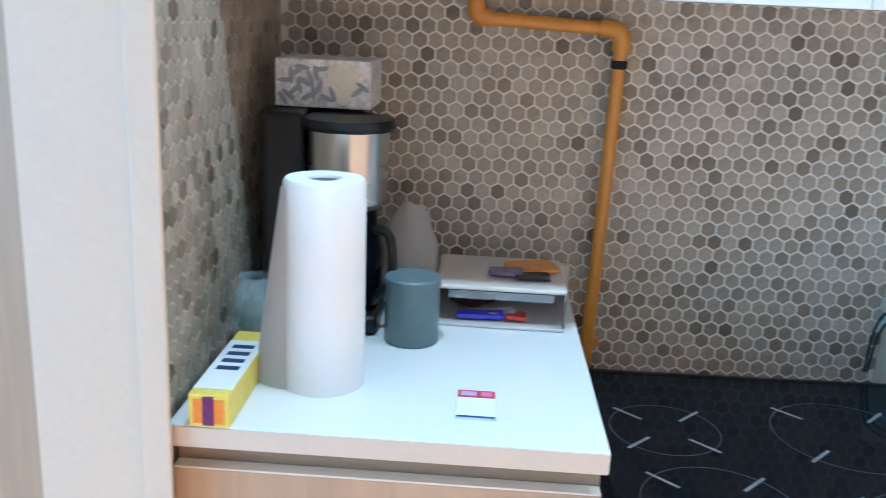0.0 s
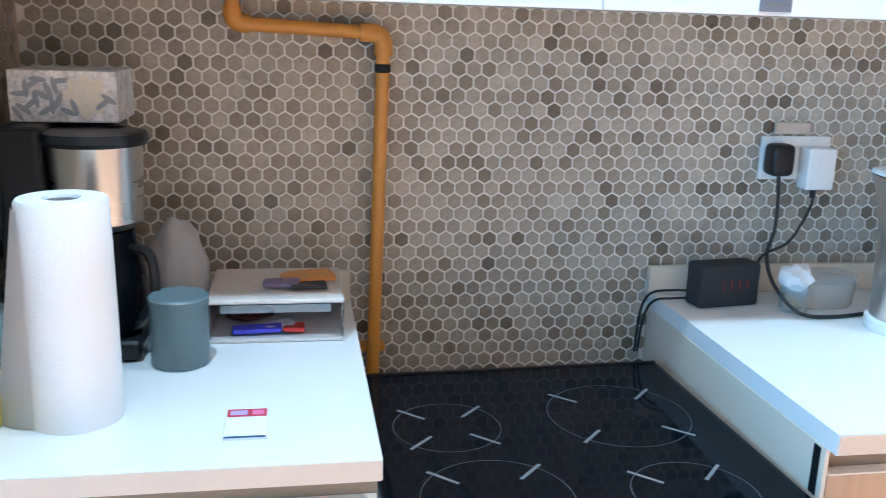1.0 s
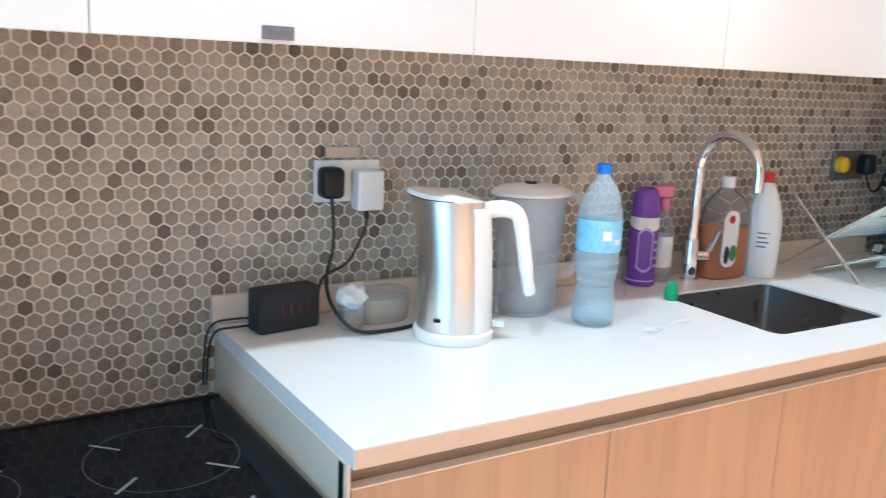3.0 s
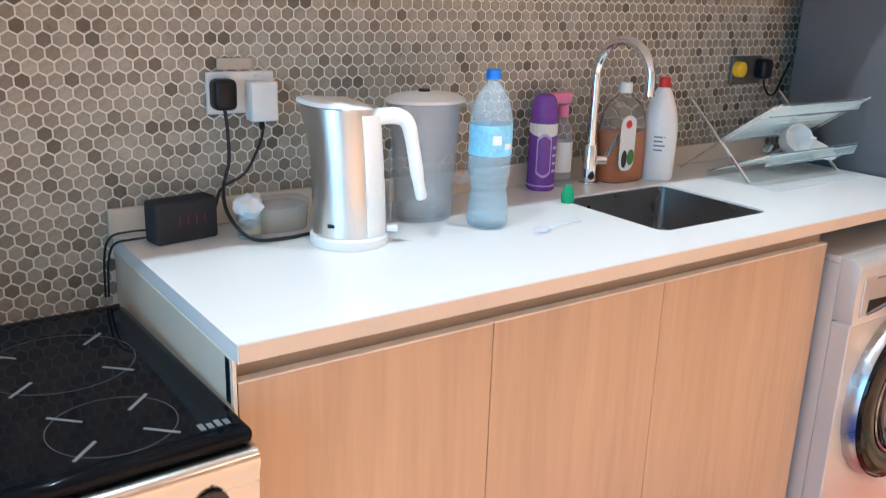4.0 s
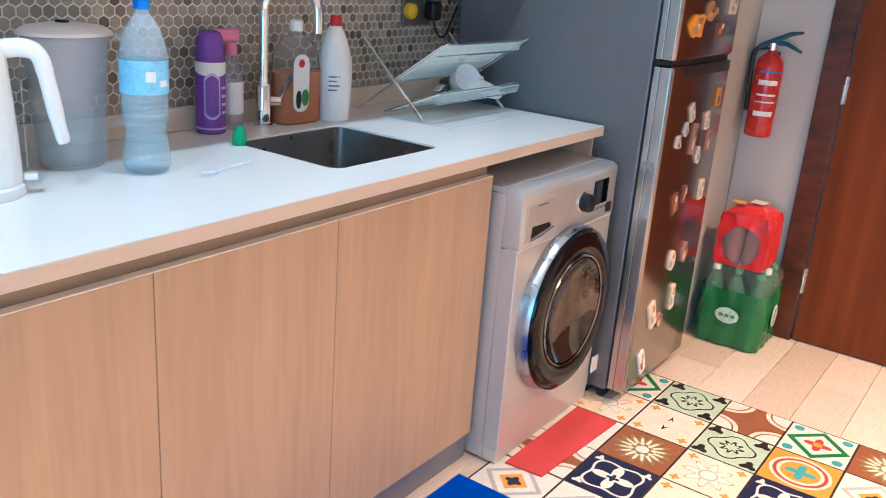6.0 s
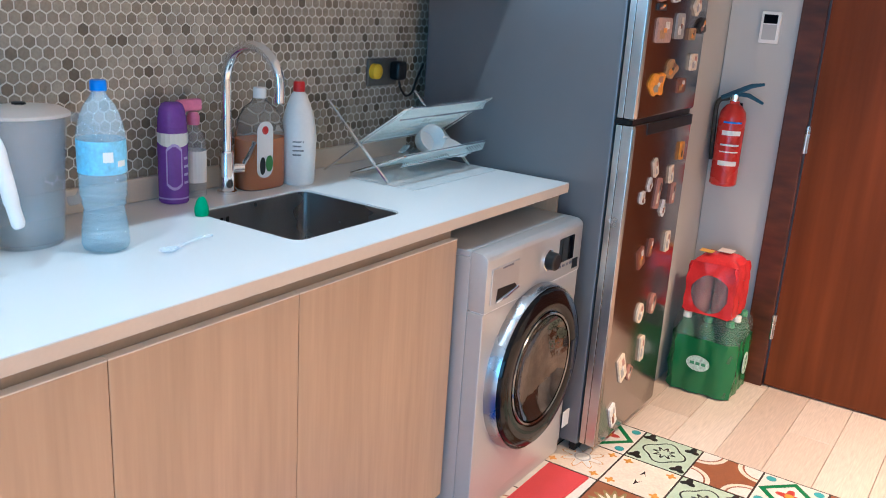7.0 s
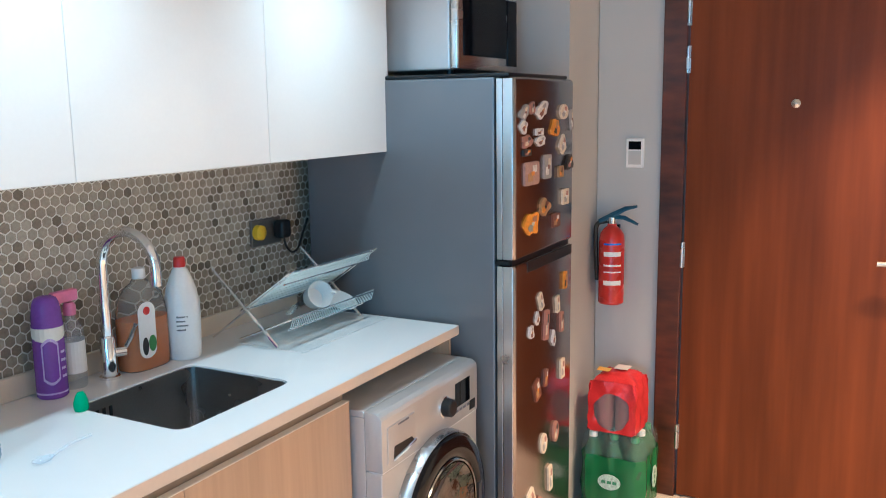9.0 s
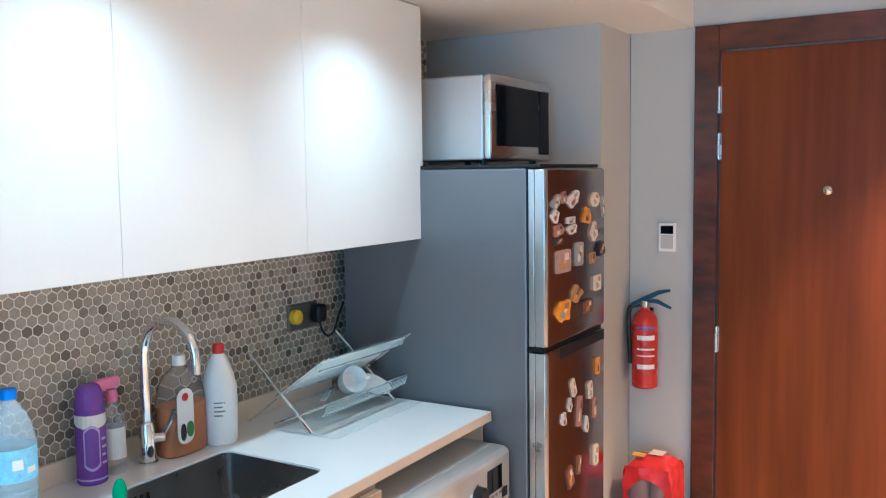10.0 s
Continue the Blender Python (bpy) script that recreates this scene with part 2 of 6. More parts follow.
solid("wall_alcove", box(ALCOVE, WALL_R + 0.12, -0.75, -0.003, 0.0, SOFFIT), PAINT, "grey painted return wall beside the fridge", "wall", "structure")
e = box(WALL_R, WALL_R + 0.12, -1.095, -0.753, 0.0, CEIL)
box(WALL_R, WALL_R + 0.12, -2.005, -1.095, 2.1, CEIL, bm=e)
box(WALL_R, WALL_R + 0.12, BACK_Y, -2.005, 0.0, CEIL, bm=e)
solid("wall_east", e, PAINT, "grey painted wall round the entrance door", "wall", "structure")
solid("wall_south", box(SIDE_X - 0.12, WALL_R + 0.12, BACK_Y - 0.12, BACK_Y, 0, CEIL), PAINT, "plain painted wall closing the room", "wall", "structure")
e = box(SIDE_X - 0.12, SIDE_X, BACK_Y, -3.7, 0, CEIL)
box(SIDE_X - 0.12, SIDE_X, -1.3, -0.003, 0, CEIL, bm=e)
box(SIDE_X - 0.12, SIDE_X, -3.7, -1.3, 2.25, CEIL, bm=e)
box(SIDE_X - 0.12, SIDE_X, -3.7, -1.3, 0, 0.3, bm=e)
solid("wall_far_west", e, PAINT, "plain painted wall closing the room", "wall", "structure")
solid("ceiling", box(SIDE_X - 0.12, WALL_R + 0.12, BACK_Y - 0.12, 0.12, CEIL + 0.001, CEIL + 0.1), CEILING, "white painted ceiling", "ceiling", "structure")
solid("soffit", box(SIDE_X, WALL_R - 0.002, -1.0, -0.004, SOFFIT + 0.001, CEIL - 0.002), CEILING, "lowered white soffit over the kitchen", "ceiling", "structure")


def downlight(x, y, z, label):
    d = thing("downlight", (x, y, z), label, "ceiling light", "recessed ceiling lights")
    part("bezel", lathe([(0.038, -0.002), (0.05, -0.004), (0.052, 0.0005), (0.038, 0.0008)], (x, y, z), 24, closed=True), WHITE, d, smooth=True)
    part("diffuser", lathe([(0, -0.0015), (0.037, -0.0015), (0.037, 0.0006), (0, 0.0006)], (x, y, z), 24), LAMP_GLOW, d, "lit frosted lens")
    return d


for lx, ly in SOFFIT_LAMPS:
    downlight(lx, ly, SOFFIT, "lit round recessed downlight in the white soffit")
# Added fittings out of view, one at each assumed room lamp.
for lx, ly in UNSEEN_LAMPS:
    downlight(lx, ly, CEIL, "added unseen round recessed downlight in the white ceiling")

# ---- entrance door ----
DY0, DY1, DTOP = -1.105, -1.995, 2.088
df = thing("door_frame", (WALL_R, -1.55, 0), "dark mahogany door frame round the entrance door", "door frame", kind="structure")
part("jamb", box(WALL_R - 0.018, WALL_R + 0.1, -1.099, -1.010, 0.0, 2.189, 0.003), FRAME_WOOD, df)
part("jamb", box(WALL_R - 0.018, WALL_R + 0.1, -2.09, -2.001, 0.0, 2.189, 0.003), FRAME_WOOD, df)
part("head", box(WALL_R - 0.018, WALL_R + 0.1, -2.0, -1.1, 2.094, 2.189, 0.003), FRAME_WOOD, df)
d1 = thing("door_1", (WALL_R, -1.55, 0.006), "closed reddish mahogany veneer entrance door", "door", kind="structure")
part("leaf", box(WALL_R - 0.004, WALL_R + 0.04, DY1, DY0, 0.006, DTOP, 0.003), DOOR_WOOD, d1)
for hz in (1.909, 1.735, 0.995, 0.255):
    h = lathe([(0, -0.05), (0.007, -0.05), (0.007, 0.05), (0, 0.05)], (WALL_R - 0.014, DY0 + 0.003, hz), 10)
    box(WALL_R - 0.0075, WALL_R - 0.0045, DY0 - 0.006, DY0 - 0.002, hz - 0.05, hz + 0.05, bm=h)
    part("hinge", h, STEEL, d1, "brushed steel hinge")
part("peephole", lathe([(0, 0), (0.008, 0.002), (0.013, 0.008), (0.016, 0.01), (0.016, 0.014), (0, 0.014)], (WALL_R - 0.02, -1.486, 1.568), 20, axis="x"), STEEL, d1, "round metal peephole", True)
hd = lathe([(0, 0), (0.026, 0), (0.026, 0.008), (0, 0.008)], (WALL_R - 0.013, -1.90, 1.016), 20, axis="x")
tube(bend([(WALL_R - 0.01, -1.90, 1.016), (WALL_R - 0.045, -1.90, 1.016), (WALL_R - 0.055, -1.88, 1.016), (WALL_R - 0.055, -1.78, 1.016)], 4), 0.009, 10, hd)
part("door_handle", hd, STEEL, d1, "steel lever handle", True)
CREAM_BOARD = material("cream_stone", (0.738, 0.648, 0.522), 0.35, vary=0.03, bump=0.0, smudge=0.03)

# ---- fitted kitchen ----
FRONT, TOP = -0.648, 0.90
DOOR_Y = -0.628


def base_unit(x0, x1, label="oak laminate base cabinet with a plain handleless door"):
    u = thing("base_cabinet", ((x0 + x1) / 2, -0.33, 0.0), label, "cabinet", "base cabinets")
    c = box(x0 + 0.001, x0 + 0.018, -0.59, -0.004, 0.09, 0.8695)
    box(x1 - 0.018, x1 - 0.001, -0.59, -0.004, 0.09, 0.86, bm=c)
    box(x0 + 0.018, x1 - 0.018, -0.59, -0.004, 0.09, 0.108, bm=c)
    box(x0 + 0.018, x1 - 0.018, -0.02, -0.004, 0.108, 0.8695, bm=c)
    part("body", c, CARCASS, u, "white board carcass")
    part("door", box(x0 + 0.0008, x1 - 0.0008, DOOR_Y, DOOR_Y + 0.02, 0.083, 0.829, 0.0015), WOOD, u)
    part("top_edge", box(x0 + 0.0008, x1 - 0.0008, DOOR_Y - 0.0003, DOOR_Y + 0.0203, 0.8292, 0.8318), EDGE, u, "pale top edge of the door")
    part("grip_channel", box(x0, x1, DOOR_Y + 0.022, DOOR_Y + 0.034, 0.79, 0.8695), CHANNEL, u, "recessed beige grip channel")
    part("plinth", box(x0, x1, -0.614, -0.597, 0.0, 0.089), PLINTH, u, "recessed grey plinth")
    return u


for x0, x1 in ((0.0, 0.479), (0.479, 0.926), (0.926, 1.508)):
    base_unit(x0, x1)
base_unit(WALL_L + 0.006, -0.612, label="oak laminate base cabinet beside the cooker")
# end panel next to the cooker; black patch for the channel's shaded opening
ep = thing("end_panel", (-0.006, -0.33, 0.0), "cream side panel of the counter beside the cooker", "panel", kind="structure")
e = box(-0.007, -0.0005, -0.6275, -0.004, 0.0, 0.8695, 0.001)
part("board", e, CREAM_BOARD, ep)
part("channel_end_patch", box(-0.0078, -0.0068, -0.617, -0.601, 0.794, 0.866), BLACK, ep, "black patch in place of the grip channel's shaded open end")
bay = thing("support_panel", (2.09, -0.3, 0), "narrow wood panel that carries the counter's end", "panel", kind="structure")
part("board", box(2.0735, 2.083, -0.62, -0.004, 0.0, 0.8695, 0.001), WOOD, bay)

EDGE_BAND = material("cream_edge_band", (0.656, 0.5494, 0.4428), 0.35, vary=0.03, bump=0.0)
SINK = (1.03, 1.402, -0.522, -0.186)


def counter(x0, x1, hole, label):
    u = thing("worktop", ((x0 + x1) / 2, -0.32, 0.870), label, "countertop")
    if hole:
        hx0, hx1, hy0, hy1 = hole
        hx0, hx1, hy0, hy1, r = hx0 - 0.004, hx1 + 0.004, hy0 - 0.004, hy1 + 0.004, 0.03
        bm = bmesh.new()
        back = -0.0035
        xs = [x0, (x0 + hx0) / 2, hx0, hx1, (hx1 + x1) / 2, x1]
        ys = [FRONT, hy0, hy1, back]
        for i in range(5):
            for j in range(3):
                if (i, j) != (2, 1):
                    for z in (0.870, 0.90):
                        bm.faces.new([bm.verts.new(p) for p in ((xs[i], ys[j], z), (xs[i + 1], ys[j], z), (xs[i + 1], ys[j + 1], z), (xs[i], ys[j + 1], z))])
        arc = round_rect(hx0, hx1, hy0, hy1, r, 5)
        for c, (qx, qy) in enumerate(((hx1, hy1), (hx0, hy1), (hx0, hy0), (hx1, hy0))):
            for k in range(5):
                for z in (0.870, 0.90):
                    bm.faces.new([bm.verts.new(p) for p in ((qx, qy, z), (*arc[c * 6 + k], z), (*arc[c * 6 + k + 1], z))])
        for ring in (arc, [(x0, FRONT), (x1, FRONT), (x1, back), (x0, back)]):
            for p, q in zip(ring, ring[1:] + ring[:1]):
                bm.faces.new([bm.verts.new(v) for v in ((*p, 0.870), (*q, 0.870), (*q, 0.90), (*p, 0.90))])
        bmesh.ops.remove_doubles(bm, verts=bm.verts, dist=0.0002)
        part("slab", bm, WHITE_TOP, u)
    else:
        part("slab", box(x0, x1, FRONT, -0.0035, 0.870, 0.90, 0.002), WHITE_TOP, u)
    part("front_edge", box(x0 + 0.0015, x1 - 0.0015, FRONT - 0.0022, FRONT - 0.0003, 0.8712, 0.8985, 0.0006), EDGE_BAND, u, "cream front edge band")
    part("upstand", box(x0 - 0.010 if hole else x0 + 0.001, x1 - 0.001, -0.022, -0.0065, 0.9005, 0.958, 0.002), CREAM_BOARD, u, "cream upstand")
    return u


counter(-0.006, 2.084, SINK, "white quartz counter with an undermounted sink")
counter(WALL_L + 0.008, -0.609, None, "short white quartz counter in the corner")

sk = thing("sink", (1.216, -0.354, 0.70), "square undermounted stainless steel sink", "sink")
sx0, sx1, sy0, sy1 = SINK
bm = bmesh.new()
loops = []
for inset, z, r in ((-0.0034, 0.8955, 0.03), (0.0, 0.8955, 0.028), (0.004, 0.74, 0.03), (0.012, 0.715, 0.035), (0.03, 0.702, 0.05), (0.14, 0.697, 0.02)):
    loops.append([bm.verts.new((x, y, z)) for x, y in round_rect(sx0 + inset, sx1 - inset, sy0 + inset, sy1 - inset, r, 5)])
for lo, hi in zip(loops, loops[1:]):
    for k in range(len(lo)):
        bm.faces.new((lo[k], lo[(k + 1) % len(lo)], hi[(k + 1) % len(lo)], hi[k]))
bm.faces.new(loops[-1])
SINK_STEEL = material("satin_sink_steel", (0.408, 0.396, 0.384), 0.3, metal=1.0, vary=0.08, fine=200, bump=0.03, smudge=0.25)
part("bowl", bm, SINK_STEEL, sk, smooth=True)
part("drain", lathe([(0, 0.703), (0.03, 0.703), (0.042, 0.7005), (0.042, 0.6985), (0, 0.6985)], (1.216, -0.354, 0), 24), CHROME, sk, "round chrome drain", True)
for k in range(3):
    part("overflow_slot", box(1.085 + 0.020 * k, 1.094 + 0.020 * k, -0.1905, -0.1878, 0.845, 0.872, 0.001), BLACK, sk, "dark overflow slot")

tp = thing("tap", (1.222, -0.085, 0.9), "tall chrome gooseneck mixer tap", "tap")
part("body", lathe([(0, 0.9), (0.026, 0.9), (0.026, 0.906), (0.02, 0.909), (0.02, 1.005), (0.017, 1.012), (0, 1.012)], (1.222, -0.085, 0), 24), CHROME, tp, smooth=True)
arc = [(1.222, -0.085, 1.008), (1.222, -0.085, 1.12)] + [(1.222 + 0.012 * (1 - math.cos(radians(a))) / 2, -0.085 - 0.088 * (1 - math.cos(radians(a))), 1.192 + 0.092 * math.sin(radians(a))) for a in range(0, 181, 12)] + [(1.234, -0.261, 1.155)]
part("spout", tube(arc, 0.0132, 14), CHROME, tp, smooth=True)
lv = tube([(1.235, -0.09, 0.965), (1.262, -0.104, 0.965)], 0.014, 14)
tube([(1.258, -0.102, 0.967), (1.270, -0.118, 1.0), (1.278, -0.128, 1.035)], 0.006, 8, lv)
part("lever", lv, CHROME, tp, "side lever", True)

# ---- upper cabinets ----
UX = (-1.163, -0.886, -0.282, 0.322, 0.926, 1.530, 2.122)
for x0, x1 in zip(UX, UX[1:]):
    u = thing("wall_cabinet", ((x0 + x1) / 2, -0.19, 1.436), "white high-gloss wall cabinet reaching the soffit", "cabinet", "wall cabinets")
    part("body", box(x0 + 0.0005, x1 - 0.0005, -0.366, -0.0065, 1.444, SOFFIT - 0.003), CARCASS, u, "white board carcass")
    part("door", box(x0 + 0.0006, x1 - 0.0006, -0.387, -0.368, 1.436, SOFFIT - 0.004, 0.0015), GLOSS_WHITE, u)
st = thing("maker_plate", (-0.022, -0.388, 1.442), "small dark grey plate on a cabinet door", "plate")
part("plate", box(-0.047, 0.003, -0.3895, -0.3873, 1.442, 1.462, 0.001), PLINTH, st)
part("print", box(-0.04, -0.004, -0.3902, -0.3896, 1.449, 1.455), MARK, st, "pale print bar")

# ---- gas pipe ----
gp = thing("gas_pipe", (-0.568, -0.03, 0.745), "yellow-orange painted gas pipe on the mosaic wall", "pipe")
part("riser", tube([(-0.568, -0.03, 0.70), (-0.555, -0.03, 1.365)], 0.0125, 12), ORANGE, gp, smooth=True)
part("elbow", tube(bend([(-0.555, -0.03, 1.355), (-0.555, -0.03, 1.375), (-0.561, -0.03, 1.388), (-0.575, -0.03, 1.393), (-0.595, -0.03, 1.394)], 4), 0.0165, 12), ORANGE, gp, "thicker pipe elbow", True)
part("run", tube([(-0.591, -0.03, 1.394), (-0.793, -0.03, 1.402)], 0.0125, 12), ORANGE, gp, smooth=True)
part("elbow", tube(bend([(-0.783, -0.03, 1.402), (-0.801, -0.03, 1.404), (-0.811, -0.03, 1.412), (-0.813, -0.03, 1.43)], 4), 0.0165, 12), ORANGE, gp, "thicker pipe elbow", True)
part("tail", tube([(-0.813, -0.03, 1.425), (-0.813, -0.03, 1.445)], 0.0125, 12), ORANGE, gp, smooth=True)
part("joint_ring", lathe([(0.0128, 1.325), (0.0145, 1.327), (0.0145, 1.338), (0.0128, 1.34)], (-0.5555, -0.03, 0), 12), BLACK, gp, "dark joint ring")
part("clip", box(-0.593, -0.543, -0.03, -0.0062, 0.80, 0.815, 0.002), ORANGE, gp)

# ---- cooker ----
CX0, CX1, CT = -0.604, -0.016, 0.795
CF = -0.714
ck = thing("cooker", (-0.307, -0.38, 0.0), "freestanding cooker with black glass hob and steel front", "cooker")
part("body", box(CX0, CX1, CF + 0.05, -0.13, 0.03, 0.765, 0.003), STEEL, ck)
hob = box(CX0, CX1, CF + 0.003, -0.125, 0.7685, CT, 0.011, 4)
part("hob_frame", hob, BLACK_GLASS, ck, "black rounded hob edge", True)
gl = part("hob_glass", box(CX0 + 0.014, CX1 - 0.014, CF + 0.024, -0.14, CT - 0.001, CT + 0.0015, 0.001), BLACK_GLASS, ck, "black ceramic glass hob")
part("rear_trim", box(CX0 + 0.01, CX1 - 0.01, -0.136, -0.128, CT, CT + 0.004, 0.001), BLACK, ck)
for bx, by, br in ((-0.478, -0.354, 0.085), (-0.188, -0.345, 0.117), (-0.452, -0.575, 0.105), (-0.179, -0.601, 0.088)):
    z = CT + 0.0016
    part("burner_ring", lathe([(br - 0.0007, z), (br + 0.0007, z), (br + 0.0007, z + 0.0005), (br - 0.0007, z + 0.0005)], (bx, by, 0), 48, closed=True), RING, gl, "thin printed burner ring")
    for a in (45, 135, 225, 315):
        c, s = math.cos(radians(a)), math.sin(radians(a))
        r0, r1, w = br - 0.042, br + 0.012, 0.0026
        q = [(bx + c * r0 - s * w, by + s * r0 + c * w), (bx + c * r1 - s * w, by + s * r1 + c * w), (bx + c * r1 + s * w, by + s * r1 - c * w), (bx + c * r0 + s * w, by + s * r0 - c * w)]
        part("burner_mark", slab(q, z, z + 0.0007), MARK, gl, "pale dash of the burner mark")
for k in range(4):
    part("emblem", slab([(-0.083 + 0.012 * k, -0.684), (-0.075 + 0.012 * k, -0.684), (-0.075 + 0.012 * k, -0.664 - 0.004 * (k % 2)), (-0.083 + 0.012 * k, -0.664 - 0.004 * (k % 2))], CT + 0.0016, CT + 0.0022), MARK, gl, "small grey printed emblem")
# pressed steel fascia with a rounded top lip
pnl = bmesh.new()
prof = [(CF + 0.004, 0.7675), (CF - 0.004, 0.7665), (CF - 0.010, 0.763), (CF - 0.0135, 0.757), (CF - 0.0135, 0.748), (CF - 0.0115, 0.738), (CF - 0.0095, 0.73), (CF - 0.004, 0.648), (CF + 0.05, 0.648), (CF + 0.05, 0.7675)]
ends = [[pnl.verts.new((x, y, z)) for y, z in prof] for x in (CX0, CX1)]
for ring in ends:
    pnl.faces.new(ring)
for k in range(len(prof)):
    pnl.faces.new((ends[0][k], ends[0][(k + 1) % len(prof)], ends[1][(k + 1) % len(prof)], ends[1][k]))
FASCIA = material("brushed_fascia_steel", (0.516, 0.4816, 0.4472), 0.24, metal=1.0, vary=0.05, scale=3, fine=160, bump=0.02, stretch=(0.3, 1, 8), smudge=0.3)
KNOB_BLACK = material("glossy_black_knob", (0.01, 0.01, 0.011), 0.12, vary=0.2, bump=0.0, spec=0.35)
cp = part("control_panel", pnl, FASCIA, ck, "brushed steel control panel", True)
for k in range(8):
    kx, kz = -0.088 - 0.0625 * k, 0.700
    kb = lathe([(0, -0.03), (0.016, -0.03), (0.0195, -0.026), (0.021, -0.004), (0.025, 0.0), (0.025, 0.004), (0, 0.004)], (0, 0, 0), 40)
    for v in kb.verts:
        if v.co.xy.length > 0.015 and v.co.z < -0.002:
            v.co.xy *= 1 + 0.05 * math.cos(8 * math.atan2(v.co.y, v.co.x))
    box(-0.005, 0.005, -0.023, 0.023, -0.044, -0.027, 0.003, bm=kb)
    bmesh.ops.transform(kb, matrix=pose(kx, CF - 0.0085, kz, -82, 0, 0) @ pose(0, 0, 0, 180, 0, 18 * ((k * 7) % 3 - 1)), verts=kb.verts)
    part("knob", kb, KNOB_BLACK, cp, "black plastic control knob", True)
    part("knob_print", box(kx - 0.002, kx + 0.003, CF - 0.0108, CF - 0.007, kz + 0.030, kz + 0.034), BLACK, cp)
part("pilot_lamp", lathe([(0, -0.004), (0.004, -0.003), (0.005, 0.002), (0, 0.002)], (-0.181, CF - 0.0095, 0.726), 12, axis="y"), material("amber_lens", (0.35, 0.12, 0.03), 0.2), cp, "small amber pilot lamp")
od = part("oven_door", box(CX0 + 0.004, CX1 - 0.004, CF - 0.006, CF + 0.045, 0.16, 0.634, 0.006), FASCIA, ck, "steel oven door")
part("oven_window", box(CX0 + 0.05, CX1 - 0.05, CF - 0.0095, CF - 0.0055, 0.22, 0.60, 0.002), BLACK_GLASS, od, "black oven glass")
part("oven_handle", tube([(CX0 + 0.03, CF - 0.045, 0.618), (CX1 - 0.03, CF - 0.045, 0.618)], 0.012, 12), BLACK, od, "dark bar handle", True)
for x in (CX0 + 0.05, CX1 - 0.05):
    part("handle_post", box(x - 0.012, x + 0.012, CF - 0.044, CF - 0.0055, 0.608, 0.628, 0.003), BLACK, od)
part("warming_drawer", box(CX0 + 0.004, CX1 - 0.004, CF - 0.001, CF + 0.045, 0.05, 0.152, 0.005), STEEL, ck)
for x in (CX0 + 0.05, CX1 - 0.05):
    for y in (-0.65, -0.19):
        part("foot", lathe([(0, 0), (0.018, 0), (0.018, 0.031), (0, 0.031)], (x, y, 0), 12), BLACK, ck)

ck.rotation_euler = (0, 0, radians(1.7))

# ---- washing machine ----
WX0, WX1, WF, WT = 1.519, 2.072, -0.714, 0.798
wm = thing("washing_machine", ((WX0 + WX1) / 2, -0.4, 0.0), "silver front-loading washing machine under the counter", "washing machine")
part("body", box(WX0, WX1, WF + 0.05, -0.06, 0.012, WT - 0.012, 0.0015), SILVER, wm)
part("top_lid", box(WX0, WX1, WF + 0.0505, -0.06, WT - 0.0118, WT + 0.006, 0.003), SILVER, wm)
fp = part("front_panel", box(WX0, WX1, WF, WF + 0.0497, 0.05, 0.640, 0.003, 2), SILVER, wm, "smooth silver front")
wp = bmesh.new()
prof = [(WF - 0.003, 0.643), (WF - 0.003, WT - 0.014), (WF + 0.001, WT - 0.004), (WF + 0.014, WT + 0.004), (WF + 0.0495, WT + 0.006), (WF + 0.0495, 0.643)]
ends = [[wp.verts.new((x, y, z)) for y, z in prof] for x in (WX0, WX1)]
for ring in ends:
    wp.faces.new(ring)
for k in range(6):
    wp.faces.new((ends[0][k], ends[0][(k + 1) % 6], ends[1][(k + 1) % 6], ends[1][k]))
bmesh.ops.bevel(wp, geom=wp.edges[:], offset=0.002, segments=2, profile=0.5, affect="EDGES", clamp_overlap=True)
pn = part("control_panel", wp, SILVER, wm, "silver control panel with a sloping top edge", True)
part("kick_panel", box(WX0 + 0.002, WX1 - 0.002, WF + 0.003, WF + 0.0495, 0.008, 0.049, 0.002), SILVER, wm)
dr = part("drawer", box(WX0 + 0.025, WX0 + 0.165, WF - 0.0065, WF - 0.0025, 0.660, 0.760, 0.0018), SILVER, pn, "detergent drawer")
part("drawer_grip", slab([(WX0 + 0.05, 0.669), (WX0 + 0.155, 0.685), (WX0 + 0.145, 0.697), (WX0 + 0.055, 0.701)], WF - 0.0078, WF - 0.0062, axis="y"), BLACK, pn, "dark grip recess")
part("drawer_lip", tube([(WX0 + 0.045, WF - 0.009, 0.665), (WX0 + 0.10, WF - 0.011, 0.672), (WX0 + 0.162, WF - 0.009, 0.684)], 0.0038, 8), CHROME, pn, "bright grip lip", True)
part("seam", box(WX0 + 0.002, WX1 - 0.002, WF - 0.0012, WF + 0.04, 0.6406, 0.6424), WHITE, wm, "pale seam under the control panel")
part("lettering", box(WX0 + 0.075, WX0 + 0.13, WF - 0.0072, WF - 0.0066, 0.752, 0.757), PLINTH, pn, "dark name bar")
part("dial", lathe([(0, -0.032), (0.022, -0.032), (0.026, -0.028), (0.0275, 0.0), (0, 0.0)], (WX0 + 0.335, WF - 0.0035, 0.718), 28, axis="y"), BLACK, pn, "black programme dial with a chrome rim", True)
part("dial_rim", lathe([(0.028, -0.006), (0.031, -0.005), (0.032, 0.001), (0.028, 0.001)], (WX0 + 0.335, WF - 0.0035, 0.718), 28, axis="y", closed=True), CHROME, pn, smooth=True)
